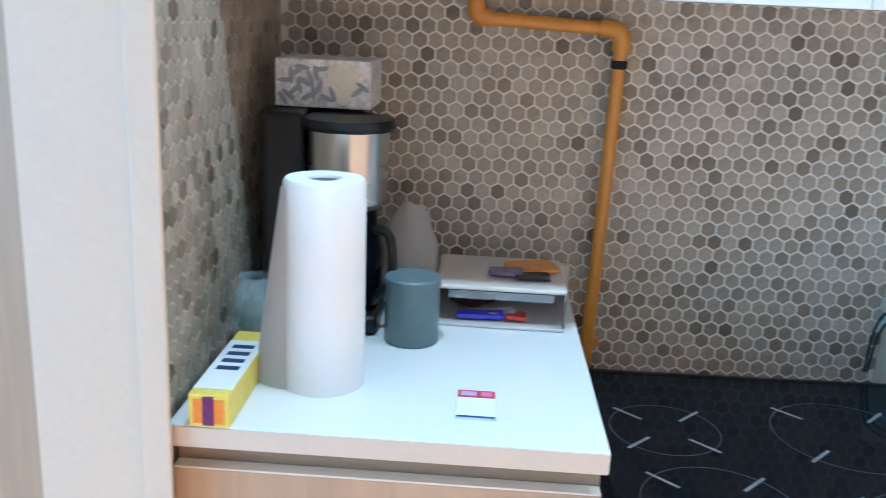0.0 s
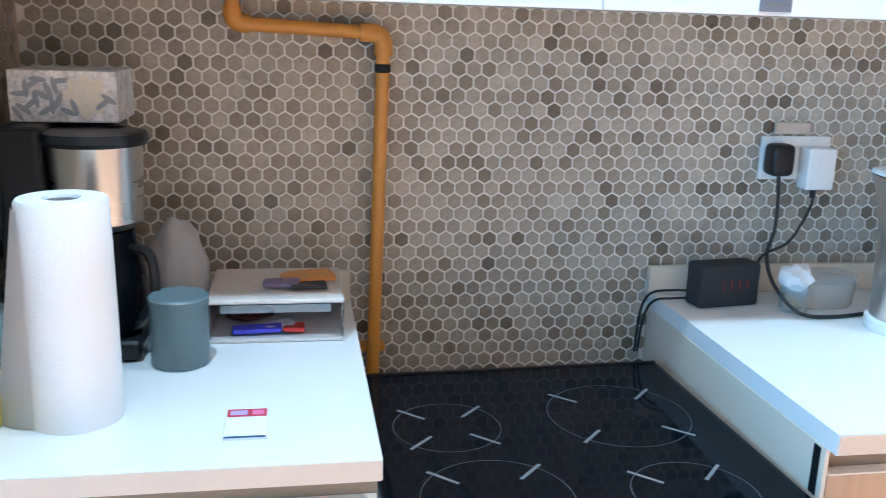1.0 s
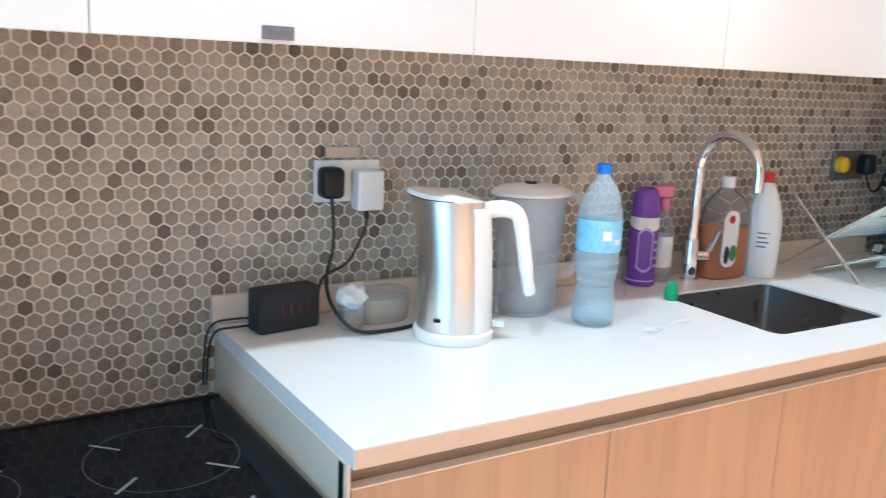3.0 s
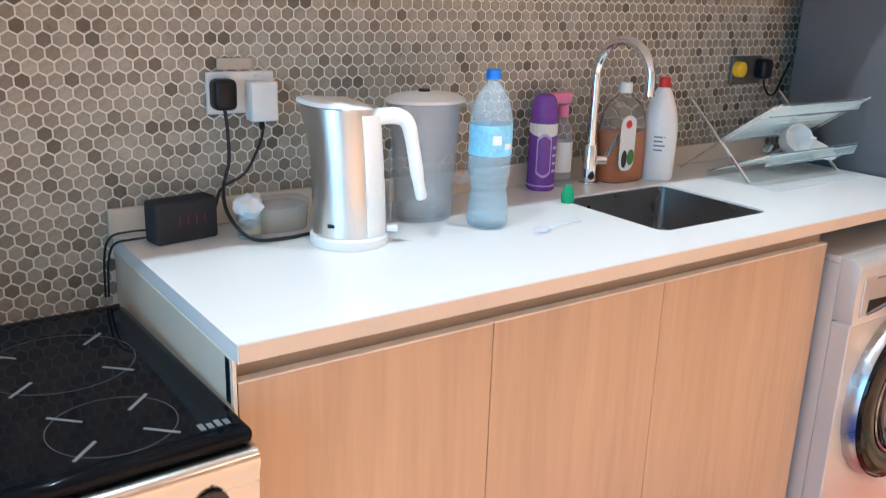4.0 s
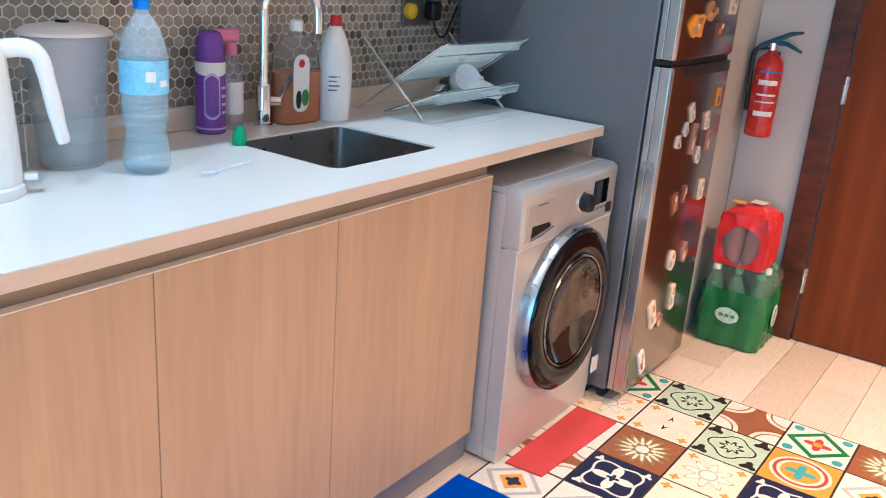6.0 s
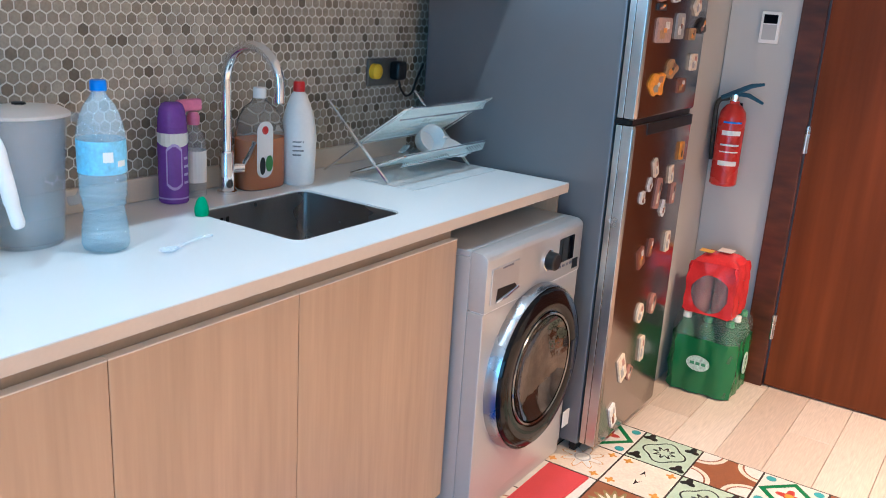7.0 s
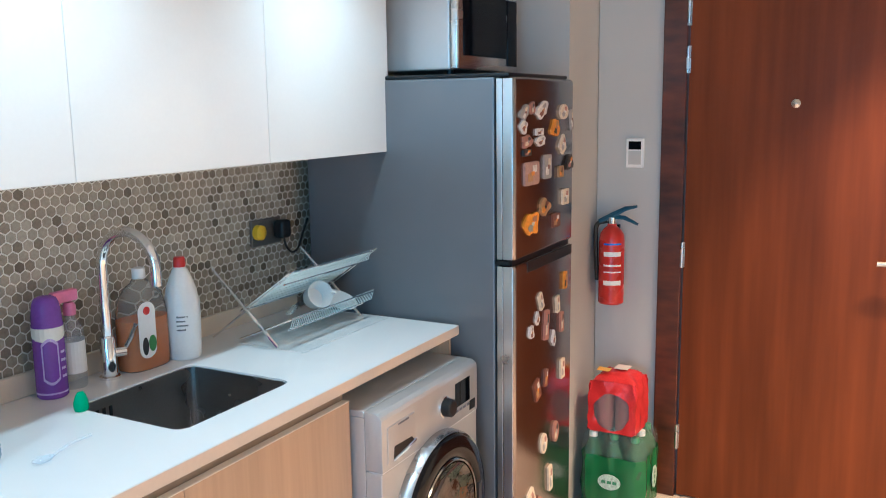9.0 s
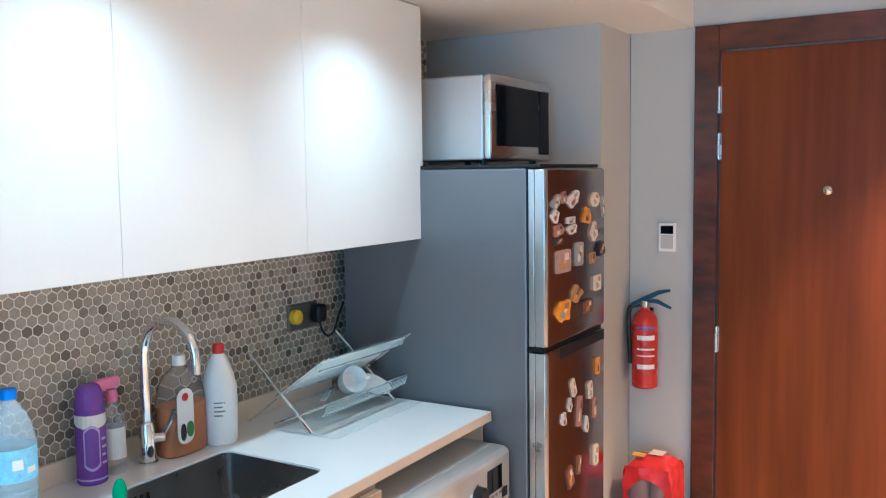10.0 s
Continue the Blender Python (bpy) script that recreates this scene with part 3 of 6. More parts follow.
part("display", box(WX0 + 0.405, WX0 + 0.50, WF - 0.0045, WF - 0.0025, 0.690, 0.765, 0.001), BLACK_GLASS, pn, "black display")
for k in range(4):
    part("button", box(WX0 + 0.408 + 0.024 * k, WX0 + 0.424 + 0.024 * k, WF - 0.0052, WF - 0.003, 0.674, 0.682, 0.001), PLINTH, pn)
part("energy_sticker", box(WX0 + 0.50, WX0 + 0.535, WF - 0.0042, WF - 0.0025, 0.655, 0.685), BLACK, pn)
DC = (1.803, WF, 0.408)
wd = part("door", lathe([(0.2405, -0.004), (0.241, -0.034), (0.2435, -0.036), (0.246, -0.031), (0.2495, -0.012), (0.25, 0.002), (0.2405, 0.002)], DC, 64, axis="y", closed=True), material("dark_chrome", (0.45, 0.46, 0.48), 0.28, 1.0, vary=0.05, bump=0.0), wm, "chrome ring of the round door", True)
part("door_ring", lathe([(0.166, -0.018), (0.172, -0.044), (0.185, -0.050), (0.215, -0.050), (0.233, -0.045), (0.240, -0.035), (0.240, -0.002), (0.166, -0.002)], DC, 64, axis="y", closed=True), material("black_ring_plastic", (0.005, 0.005, 0.006), 0.10, vary=0.1, bump=0.0, spec=0.22), wd, "glossy black door ring", True)
part("inner_rim", lathe([(0.160, -0.030), (0.163, -0.047), (0.168, -0.049), (0.171, -0.0455), (0.1655, -0.017), (0.160, -0.017)], DC, 64, axis="y", closed=True), material("bright_inner_rim", (0.22, 0.22, 0.22), 0.15, 1.0, vary=0.05, bump=0.0), wd, "bright inner rim", True)
part("door_glass", lathe([(0, -0.006), (0.03, -0.0065), (0.07, -0.010), (0.105, -0.017), (0.135, -0.029), (0.150, -0.040), (0.158, -0.046), (0.1595, -0.03), (0.158, -0.003), (0, -0.003)], DC, 64, axis="y"), material("smoked_door_glass", (0.11, 0.092, 0.08), 0.05, metal=0.85, vary=0.6, scale=14, fine=20, bump=0.6, smudge=0.5), wd, "dark bowl of the door glass", True)
part("door_grip", box(DC[0] + 0.175, DC[0] + 0.2, WF - 0.052, WF - 0.04, 0.345, 0.445, 0.004), BLACK, wd)
part("label_tag", box(2.06, 2.105, WF - 0.012, WF - 0.009, 0.10, 0.155), WHITE, wm, "white paper tag")
for x in (WX0 + 0.05, WX1 - 0.05):
    for y in (WF + 0.08, -0.12):
        part("foot", lathe([(0, 0), (0.02, 0), (0.018, 0.013), (0, 0.013)], (x, y, 0), 12), BLACK, wm)

# ---- fridge ----
FX0, FX1, FY, FT = 2.103, 2.598, -0.765, 1.672
fr = thing("fridge", ((FX0 + FX1) / 2, -0.4, 0.0), "tall grey two-door fridge covered with magnets", "fridge")
part("body", box(FX0, FX1, FY, -0.07, 0.035, FT - 0.012, 0.006), FRIDGE_SIDE, fr, "grey painted steel body")
part("top_cover", box(FX0 + 0.002, FX1 - 0.002, FY - 0.045, -0.08, FT - 0.0115, FT, 0.003), BLACK, fr, "black top cover")
DF = FY - 0.068
for name, z0, z1 in (("freezer_door", 1.112, FT - 0.013), ("lower_door", 0.045, 1.098)):
    d = part(name, box(FX0 - 0.002, FX1 + 0.002, DF, FY - 0.006, z0, z1, 0.012, 3), FRIDGE_FRONT, fr, "dark brushed steel door", True)
    part("edge_strip", box(FX0 - 0.0045, FX0 - 0.0015, DF + 0.008, FY - 0.03, z0 + 0.004, z1 - 0.004, 0.001), SMOOTH_STEEL, d, "bright steel edge")
    part("edge_strip", box(FX0 - 0.0045, FX0 - 0.0015, FY - 0.027, FY - 0.009, z0 + 0.004, z1 - 0.004, 0.001), SMOOTH_STEEL, d, "bright steel edge")
part("gasket", box(FX0 + 0.004, FX1 - 0.004, DF + 0.012, FY - 0.002, 1.0985, 1.1115), BLACK, fr, "black gap between the doors")
part("grip_recess", box(FX0 + 0.09, FX1 - 0.01, DF - 0.0025, DF + 0.004, 1.062, 1.0955, 0.001), BLACK, fr, "dark grip recess")
part("hinge", box(FX0 - 0.004, FX0 + 0.02, FY - 0.05, FY - 0.003, 1.0988, 1.1112), BLACK, fr)
for x in (FX0 + 0.05, FX1 - 0.05):
    for y in (FY + 0.03, -0.12):
        part("foot", lathe([(0, 0), (0.02, 0), (0.018, 0.036), (0, 0.036)], (x, y, 0), 12), BLACK, fr)
part("base_grille", box(FX0 + 0.01, FX1 - 0.01, FY + 0.01, FY + 0.03, 0.006, 0.036), BLACK, fr)

# ---- microwave ----
MX0, MX1, MY0, MY1, MZ0, MZ1 = 2.195, 2.655, -0.60, -0.24, 1.689, 1.962
mw = thing("microwave", (2.42, -0.4, 1.672), "silver microwave oven standing on the fridge", "microwave")
part("case", box(MX0, MX1, MY0 + 0.03, MY1, MZ0, MZ1, 0.006), SILVER, mw, "grey metal case")
mf = part("front_frame", box(MX0 - 0.001, MX1 + 0.001, MY0, MY0 + 0.0295, MZ0 - 0.002, MZ1 + 0.001, 0.008, 3), STEEL, mw, "steel front frame", True)
part("window", box(MX0 + 0.035, MX1 - 0.10, MY0 - 0.003, MY0 + 0.002, MZ0 + 0.045, MZ1 - 0.03, 0.002), BLACK_GLASS, mf, "black door window")
part("control_strip", box(MX1 - 0.09, MX1 - 0.012, MY0 - 0.003, MY0 + 0.002, MZ0 + 0.02, MZ1 - 0.03, 0.002), BLACK_GLASS, mf)
for k in range(7):
    part("side_vent", box(MX0 - 0.0012, MX0 + 0.001, -0.33 + 0.008 * k, -0.326 + 0.008 * k, 1.735, 1.785), BLACK, mw)
for x in (MX0 + 0.04, MX1 - 0.04):
    for y in (MY0 + 0.05, MY1 - 0.04):
        part("foot", lathe([(0, 0), (0.012, 0), (0.012, 0.019), (0, 0.019)], (x, y, 1.6715), 10), BLACK, mw)

# ---- things on the long counter ----
CLEAR = film("clear_plastic", (0.96, 0.985, 1.0), (0.82, 0.94, 1.0), 0.02, 0.17)
FROST = film("frosted_plastic", (0.95, 0.97, 1.0), (0.93, 0.96, 0.98), 0.06, 0.17)
WATER = film("water", (0.90, 0.97, 1.0), (0.62, 0.86, 1.0), 0.02, 0.12)
JUG = film("clear_jug_plastic", (0.975, 0.985, 1.0), (0.93, 0.97, 1.0), 0.04, 0.19)
HAZE = glass("hazy_plastic", (0.92, 0.90, 0.86), 0.08, 1.1, 0.1)
BLUE_CAP = material("blue_plastic", (0.02, 0.20, 0.75), 0.35)
BLUE_LABEL = material("pale_blue_label", (0.28, 0.62, 0.85), 0.4, vary=0.25, scale=40)
PURPLE = material("purple_plastic", (0.20, 0.065, 0.42), 0.25)
LILAC = material("lilac_print", (0.55, 0.42, 0.78), 0.35)
PINK = material("pink_plastic", (0.75, 0.22, 0.42), 0.35)
AMBER = glass("amber_soap", (0.78, 0.25, 0.05), 0.05, 1.08, 0.75)
RED = material("red_plastic", (0.55, 0.02, 0.02), 0.3)
GREEN = material("green_sponge", (0.03, 0.36, 0.16), 0.7, fine=260, bump=0.4)
DARK_GREEN = material("dark_green_print", (0.05, 0.22, 0.04), 0.4)
CABLE = material("black_cable", (0.015, 0.015, 0.015), 0.5)
PAPER = material("white_paper", (0.82, 0.81, 0.80), 0.8, vary=0.03, fine=300, bump=0.25)
Z = TOP + 0.0003

# kettle
kx, ky = 0.388, -0.262
kt = thing("kettle", (kx, ky, TOP), "white and brushed steel electric kettle on its base", "kettle")
part("base", lathe([(0, Z), (0.082, Z), (0.084, Z + 0.006), (0.083, Z + 0.018), (0.078, Z + 0.022), (0, Z + 0.022)], (kx, ky, 0), 40), WHITE, kt, "white power base", True)
bm = bmesh.new()
loops = []
for zz, rx, ry, cx in ((0.923, 0.076, 0.073, 0.0), (0.935, 0.0765, 0.0735, 0.0), (1.0, 0.0755, 0.071, -0.002), (1.07, 0.0745, 0.068, -0.005), (1.13, 0.074, 0.066, -0.009), (1.162, 0.074, 0.0645, -0.012), (1.172, 0.0745, 0.064, -0.014)):
    ring = []
    for k in range(36):
        a = 2 * math.pi * k / 36
        x = cx + rx * math.cos(a)
        spout = max(0.0, -math.cos(a)) ** 6 * max(0.0, (zz - 1.10) / 0.075) * 0.02
        ring.append(bm.verts.new((kx + x - spout, ky + ry * math.sin(a), zz + spout * 0.35)))
    loops.append(ring)
for lo, hi in zip(loops, loops[1:]):
    for k in range(36):
        bm.faces.new((lo[k], lo[(k + 1) % 36], hi[(k + 1) % 36], hi[k]))
bm.faces.new(loops[0])
part("body", bm, material("kettle_steel", (0.78, 0.765, 0.74), 0.30, 1.0, vary=0.08, scale=6, fine=90, bump=0.0, stretch=(1, 1, 0.1)), kt, "brushed steel jug body", True)
bm = bmesh.new()
rim = []
for s, zz in ((1.0, 1.174), (0.97, 1.182), (0.8, 1.185)):
    ring = []
    for k in range(36):
        a = 2 * math.pi * k / 36
        spout = max(0.0, -math.cos(a)) ** 6 * 0.02
        ring.append(bm.verts.new((kx + (-0.014 + 0.075 * math.cos(a) - spout) * s, ky + 0.0645 * math.sin(a) * s, zz + spout * 0.35 - 0.02 * max(0, math.cos(a)) * s)))
    rim.append(ring)
for lo, hi in zip(rim, rim[1:]):
    for k in range(36):
        bm.faces.new((lo[k], lo[(k + 1) % 36], hi[(k + 1) % 36], hi[k]))
bm.faces.new(rim[-1])
bm.faces.new(rim[0])
part("lid", bm, WHITE, kt, "white hinged lid", True)
hb = bmesh.new()
strip = []
for zz, rx, ry, cx in ((0.923, 0.076, 0.073, 0.0), (1.0, 0.0755, 0.071, -0.002), (1.07, 0.0745, 0.068, -0.005), (1.13, 0.074, 0.066, -0.009), (1.16, 0.074, 0.0645, -0.012)):
    row = []
    for grow in (0.0035, -0.006):
        arc = [radians(-56 + 9 * k) for k in range(13)]
        for q in arc if grow > 0 else reversed(arc):
            row.append(hb.verts.new((kx + cx + (rx + grow) * math.cos(q), ky + (ry + grow) * math.sin(q), zz)))
    strip.append(row)
for lo, hi in zip(strip, strip[1:]):
    for k in range(26):
        hb.faces.new((lo[k], lo[(k + 1) % 26], hi[(k + 1) % 26], hi[k]))
hb.faces.new(strip[0])
hb.faces.new(strip[-1])
bmesh.ops.recalc_face_normals(hb, faces=hb.faces)
part("back_strip", hb, WHITE, kt, "white plastic back strip", True)
part("handle", tube(bend([(kx + 0.05, ky, 1.152), (kx + 0.095, ky, 1.156), (kx + 0.122, ky, 1.142), (kx + 0.135, ky, 1.09), (kx + 0.146, ky, 1.03), (kx + 0.155, ky, 0.99)], 6), [0.017] * 8 + [0.0165] * 8 + [0.0155] * 8 + [0.0135] * 6 + [0.010], 12, flat=0.9), WHITE, kt, "white loop handle open at its foot", True)
part("level_window", box(kx + 0.0875, kx + 0.0895, ky - 0.012, ky - 0.004, 0.95, 1.10, 0.001), FROST, kt)
part("lettering", box(kx - 0.040, kx - 0.026, ky - 0.0715, ky - 0.060, 0.945, 0.951), BLACK, kt, "tiny dark name bar")
part("switch", box(kx + 0.08, kx + 0.105, ky - 0.012, ky + 0.012, 0.925, 0.937, 0.003), WHITE, kt)
kt.rotation_euler, kt.scale = (0, 0, radians(-32)), (0.94, 0.94, 1.0)

# water filter jug
jx, jy = 0.628, -0.172
jg = thing("water_filter_jug", (jx, jy, TOP), "clear plastic water filter jug with a white lid", "water jug")
part("jug", lathe([(0, Z), (0.058, Z), (0.064, 0.906), (0.072, 1.05), (0.080, 1.155), (0.083, 1.158), (0.0805, 1.16), (0.0775, 1.155), (0.0695, 1.05), (0.0615, 0.908), (0, 0.905)], (jx, jy, 0), 40, sx=1.08, sy=0.82), JUG, jg, "clear plastic jug", True)
part("water", lathe([(0, 0.9065), (0.0605, 0.9095), (0.0655, 0.995), (0.0655, 0.9955), (0, 0.9955)], (jx, jy, 0), 36, sx=1.08, sy=0.82), WATER, jg, "still water", True)
part("funnel", lathe([(0.0765, 1.154), (0.073, 1.08), (0.068, 1.045), (0.03, 1.04), (0.03, 0.97), (0, 0.97), (0, 1.035), (0.066, 1.05), (0.071, 1.08), (0.0755, 1.154)], (jx, jy, 0), 32, sx=1.06, sy=0.8), film("grey_blue_plastic", (0.95, 0.97, 1.0), (0.84, 0.91, 0.98), 0.10, 0.22), jg, "blue-grey filter funnel", True)
part("lid", lathe([(0, 1.183), (0.03, 1.182), (0.07, 1.176), (0.086, 1.166), (0.087, 1.160), (0, 1.159)], (jx, jy, 0), 40, sx=1.08, sy=0.84), WHITE, jg, "white lid", True)
part("lid_vent", lathe([(0, 1.187), (0.012, 1.187), (0.014, 1.181), (0, 1.181)], (jx - 0.005, jy, 0), 16), BLACK, jg)
part("handle", tube(bend([(jx + 0.085, jy - 0.02, 1.155), (jx + 0.115, jy - 0.03, 1.14), (jx + 0.12, jy - 0.03, 1.06), (jx + 0.10, jy - 0.025, 0.99), (jx + 0.074, jy - 0.02, 0.98)], 5), 0.010, 10), FROST, jg, smooth=True)


def water_bottle(bx, by):
    b = thing("water_bottle", (bx, by, TOP), "large clear plastic water bottle with a blue cap", "bottle")
    prof = [(0, Z), (0.034, Z), (0.043, 0.905), (0.0465, 0.914)]
    for k in range(7):
        h = 0.920 + 0.0185 * k
        waist = 0.0462 - 0.0065 * math.exp(-((h + 0.009 - 0.985) / 0.028) ** 2)
        prof += [(waist, h), (waist + 0.0004, h + 0.005), (waist - 0.0028, h + 0.0092), (waist + 0.0002, h + 0.0135)]
    prof += [(0.046, 1.052), (0.0462, 1.058), (0.0462, 1.128), (0.047, 1.134), (0.044, 1.146), (0.0435, 1.150), (0.0385, 1.168), (0.0375, 1.172), (0.030, 1.19), (0.019, 1.205), (0.0135, 1.212), (0.0135, 1.222)]
    part("shell", lathe(prof + [(r - 0.0008, h) for r, h in reversed(prof[3:])] + [(0.035, 0.903), (0, 0.903)], (bx, by, 0), 40), CLEAR, b, smooth=True)
    fill = [(max(r - 0.0013, 0), h + (0.0038 if h < 0.905 else 0)) for r, h in prof if h < 1.105]
    part("water", lathe(fill + [(0.0447, 1.11), (0, 1.11)], (bx, by, 0), 32), WATER, b, "still water", True)
    part("label", lathe([(0.0464, 1.06), (0.0467, 1.06), (0.0467, 1.125), (0.0464, 1.125)], (bx, by, 0), 40, closed=True), BLUE_LABEL, b, "pale blue wrapped label", True)
    for k, (a, w) in enumerate(((250, 0.02), (285, 0.012))):
        q = [(bx + 0.0472 * math.cos(radians(a + d)), by + 0.0472 * math.sin(radians(a + d))) for d in (-12, -6, 0, 6, 12)]
        bm = bmesh.new()
        lo = [bm.verts.new((*p, 1.085 - k * 0.01)) for p in q]
        hi = [bm.verts.new((*p, 1.085 - k * 0.01 + w)) for p in q]
        for i in range(4):
            bm.faces.new((lo[i], lo[i + 1], hi[i + 1], hi[i]))
        part("label_print", bm, WHITE, b, "pale print bar")
    part("cap", lathe([(0, 1.238), (0.014, 1.238), (0.0155, 1.235), (0.0158, 1.218), (0, 1.217)], (bx, by, 0), 24), BLUE_CAP, b, "blue screw cap", True)
    return b


water_bottle(0.712, -0.298)

# purple spray can
px, py = 1.062, -0.072
sp = thing("spray_can", (px, py, TOP), "purple aerosol can with a lilac printed band", "spray can")
part("can", lathe([(0, Z), (0.033, Z), (0.036, 0.904), (0.036, 1.078), (0.0345, 1.086), (0, 1.086)], (px, py, 0), 32), PURPLE, sp, smooth=True)
part("cap", lathe([(0, 1.146), (0.016, 1.146), (0.025, 1.141), (0.030, 1.130), (0.0335, 1.108), (0.035, 1.0865), (0, 1.0865)], (px, py, 0), 32), PURPLE, sp, "domed purple cap", True)


def wrapped(cx, cy, r, a0, a1, zlo, zhi, n=10):
    """A thin skin on a round thing; zlo and zhi give its lower and upper edge along the turn, 0 to 1."""
    bm = bmesh.new()
    rows = []
    for k in range(n + 1):
        a = radians(a0 + (a1 - a0) * k / n)
        rows.append([bm.verts.new((cx + q * math.cos(a), cy + q * math.sin(a), z(k / n))) for q, z in ((r, zlo), (r, zhi), (r + 0.0004, zhi), (r + 0.0004, zlo))])
    for p, q in zip(rows, rows[1:]):
        for i in range(4):
            bm.faces.new((p[i], q[i], q[(i + 1) % 4], p[(i + 1) % 4]))
    bm.faces.new(rows[0])
    bm.faces.new(rows[-1])
    return bm


part("band", wrapped(px, py, 0.0361, 150, 330, lambda u: 1.052 - 0.012 * math.sin(math.pi * u), lambda u: 1.074), WHITE, sp, "white printed band")
part("panel", wrapped(px, py, 0.0361, 205, 268, lambda u: 0.948 - 0.012 * math.sin(math.pi * u), lambda u: 1.036 + 0.014 * math.sin(math.pi * u)), LILAC, sp, "lilac printed panel")
part("panel_inner", wrapped(px, py, 0.0366, 211, 262, lambda u: 0.953 - 0.010 * math.sin(math.pi * u), lambda u: 1.031 + 0.012 * math.sin(math.pi * u)), PURPLE, sp)
for k in range(4):
    part("print", wrapped(px, py, 0.0366, 275, 300 - 4 * (k % 2), lambda u, k=k: 0.95 + 0.02 * k, lambda u, k=k: 0.956 + 0.02 * k, 4), LILAC, sp, "lilac print bar")
part("foot_ring", lathe([(0.0362, 0.912), (0.0367, 0.912), (0.0367, 0.916), (0.0362, 0.916)], (px, py, 0), 32, closed=True), LILAC, sp)
# pink trigger sprayer
qx, qy = 1.135, -0.062
ps = thing("spray_bottle", (qx, qy, TOP), "clear spray bottle with a pink trigger head", "spray bottle")
part("bottle", lathe([(0, Z), (0.027, Z), (0.03, 0.905), (0.03, 1.04), (0.024, 1.06), (0.012, 1.075), (0.012, 1.085), (0, 1.085)], (qx, qy, 0), 24), FROST, ps, smooth=True)
part("label", lathe([(0.0303, 0.94), (0.0307, 0.94), (0.0307, 1.02), (0.0303, 1.02)], (qx, qy, 0), 24, closed=True), WHITE, ps, "white paper label")
hd = lathe([(0, 1.084), (0.015, 1.084), (0.016, 1.105), (0.011, 1.115), (0, 1.115)], (qx, qy, 0), 16)
box(qx - 0.05, qx + 0.022, qy - 0.01, qy + 0.01, 1.118, 1.148, 0.006, bm=hd)
tube([(qx - 0.03, qy, 1.12), (qx - 0.038, qy, 1.10), (qx - 0.036, qy, 1.08)], 0.006, 8, hd)
part("trigger_head", hd, PINK, ps, "pink trigger", True)

# amber soap refill
ax, ay = 1.338, -0.085
sb = thing("soap_bottle", (ax, ay, TOP), "clear handled bottle of amber liquid soap", "bottle")


def oval(bm, levels, cx, cy, seg=36):
    loops = []
    for zz, rx, ry in levels:
        loops.append([bm.verts.new((cx + rx * math.copysign(abs(math.cos(2 * math.pi * k / seg)) ** 0.7, math.cos(2 * math.pi * k / seg)), cy + ry * math.copysign(abs(math.sin(2 * math.pi * k / seg)) ** 0.7, math.sin(2 * math.pi * k / seg)), zz)) for k in range(seg)])
    for lo, hi in zip(loops, loops[1:]):
        for k in range(seg):
            bm.faces.new((lo[k], lo[(k + 1) % seg], hi[(k + 1) % seg], hi[k]))
    bm.faces.new(loops[0])
    bm.faces.new(loops[-1])
    return bm


part("liquid", oval(bmesh.new(), [(Z + 0.0022, 0.066, 0.038), (0.91, 0.0692, 0.0412), (1.035, 0.0692, 0.0412)], ax, ay), AMBER, sb, "amber soap", True)
part("bottle", oval(bmesh.new(), [(Z, 0.068, 0.04), (0.906, 0.072, 0.044), (1.04, 0.072, 0.044), (1.085, 0.064, 0.04), (1.115, 0.045, 0.032), (1.13, 0.022, 0.02), (1.142, 0.016, 0.016)], ax, ay), HAZE, sb, "clear shell", True)
part("cap", lathe([(0, 1.168), (0.016, 1.168), (0.0175, 1.165), (0.0175, 1.140), (0, 1.1395)], (ax, ay, 0), 20), WHITE, sb, "white screw cap", True)
lb = slab(round_rect(ax - 0.053, ax + 0.004, 0.935, 1.085, 0.026), ay - 0.0462, ay - 0.0448, axis="y")
part("label", lb, WHITE, sb, "white label with round corners")
part("label_badge", lathe([(0, -0.001), (0.011, -0.001), (0.011, 0.0), (0, 0.0)], (ax - 0.025, ay - 0.0464, 1.062), 16, axis="y"), RED, sb, "red round badge")
part("label_leaf", slab([(ax - 0.01 + 0.013 * math.cos(radians(a)), 0.972 + 0.022 * math.sin(radians(a))) for a in range(0, 360, 24)], ay - 0.0472, ay - 0.0463, axis="y"), DARK_GREEN, sb, "green fruit picture")
part("label_drop", slab([(ax - 0.034 + 0.01 * math.cos(radians(a)), 0.968 + 0.024 * math.sin(radians(a))) for a in range(0, 360, 24)], ay - 0.0472, ay - 0.0463, axis="y"), BLACK, sb, "dark picture")

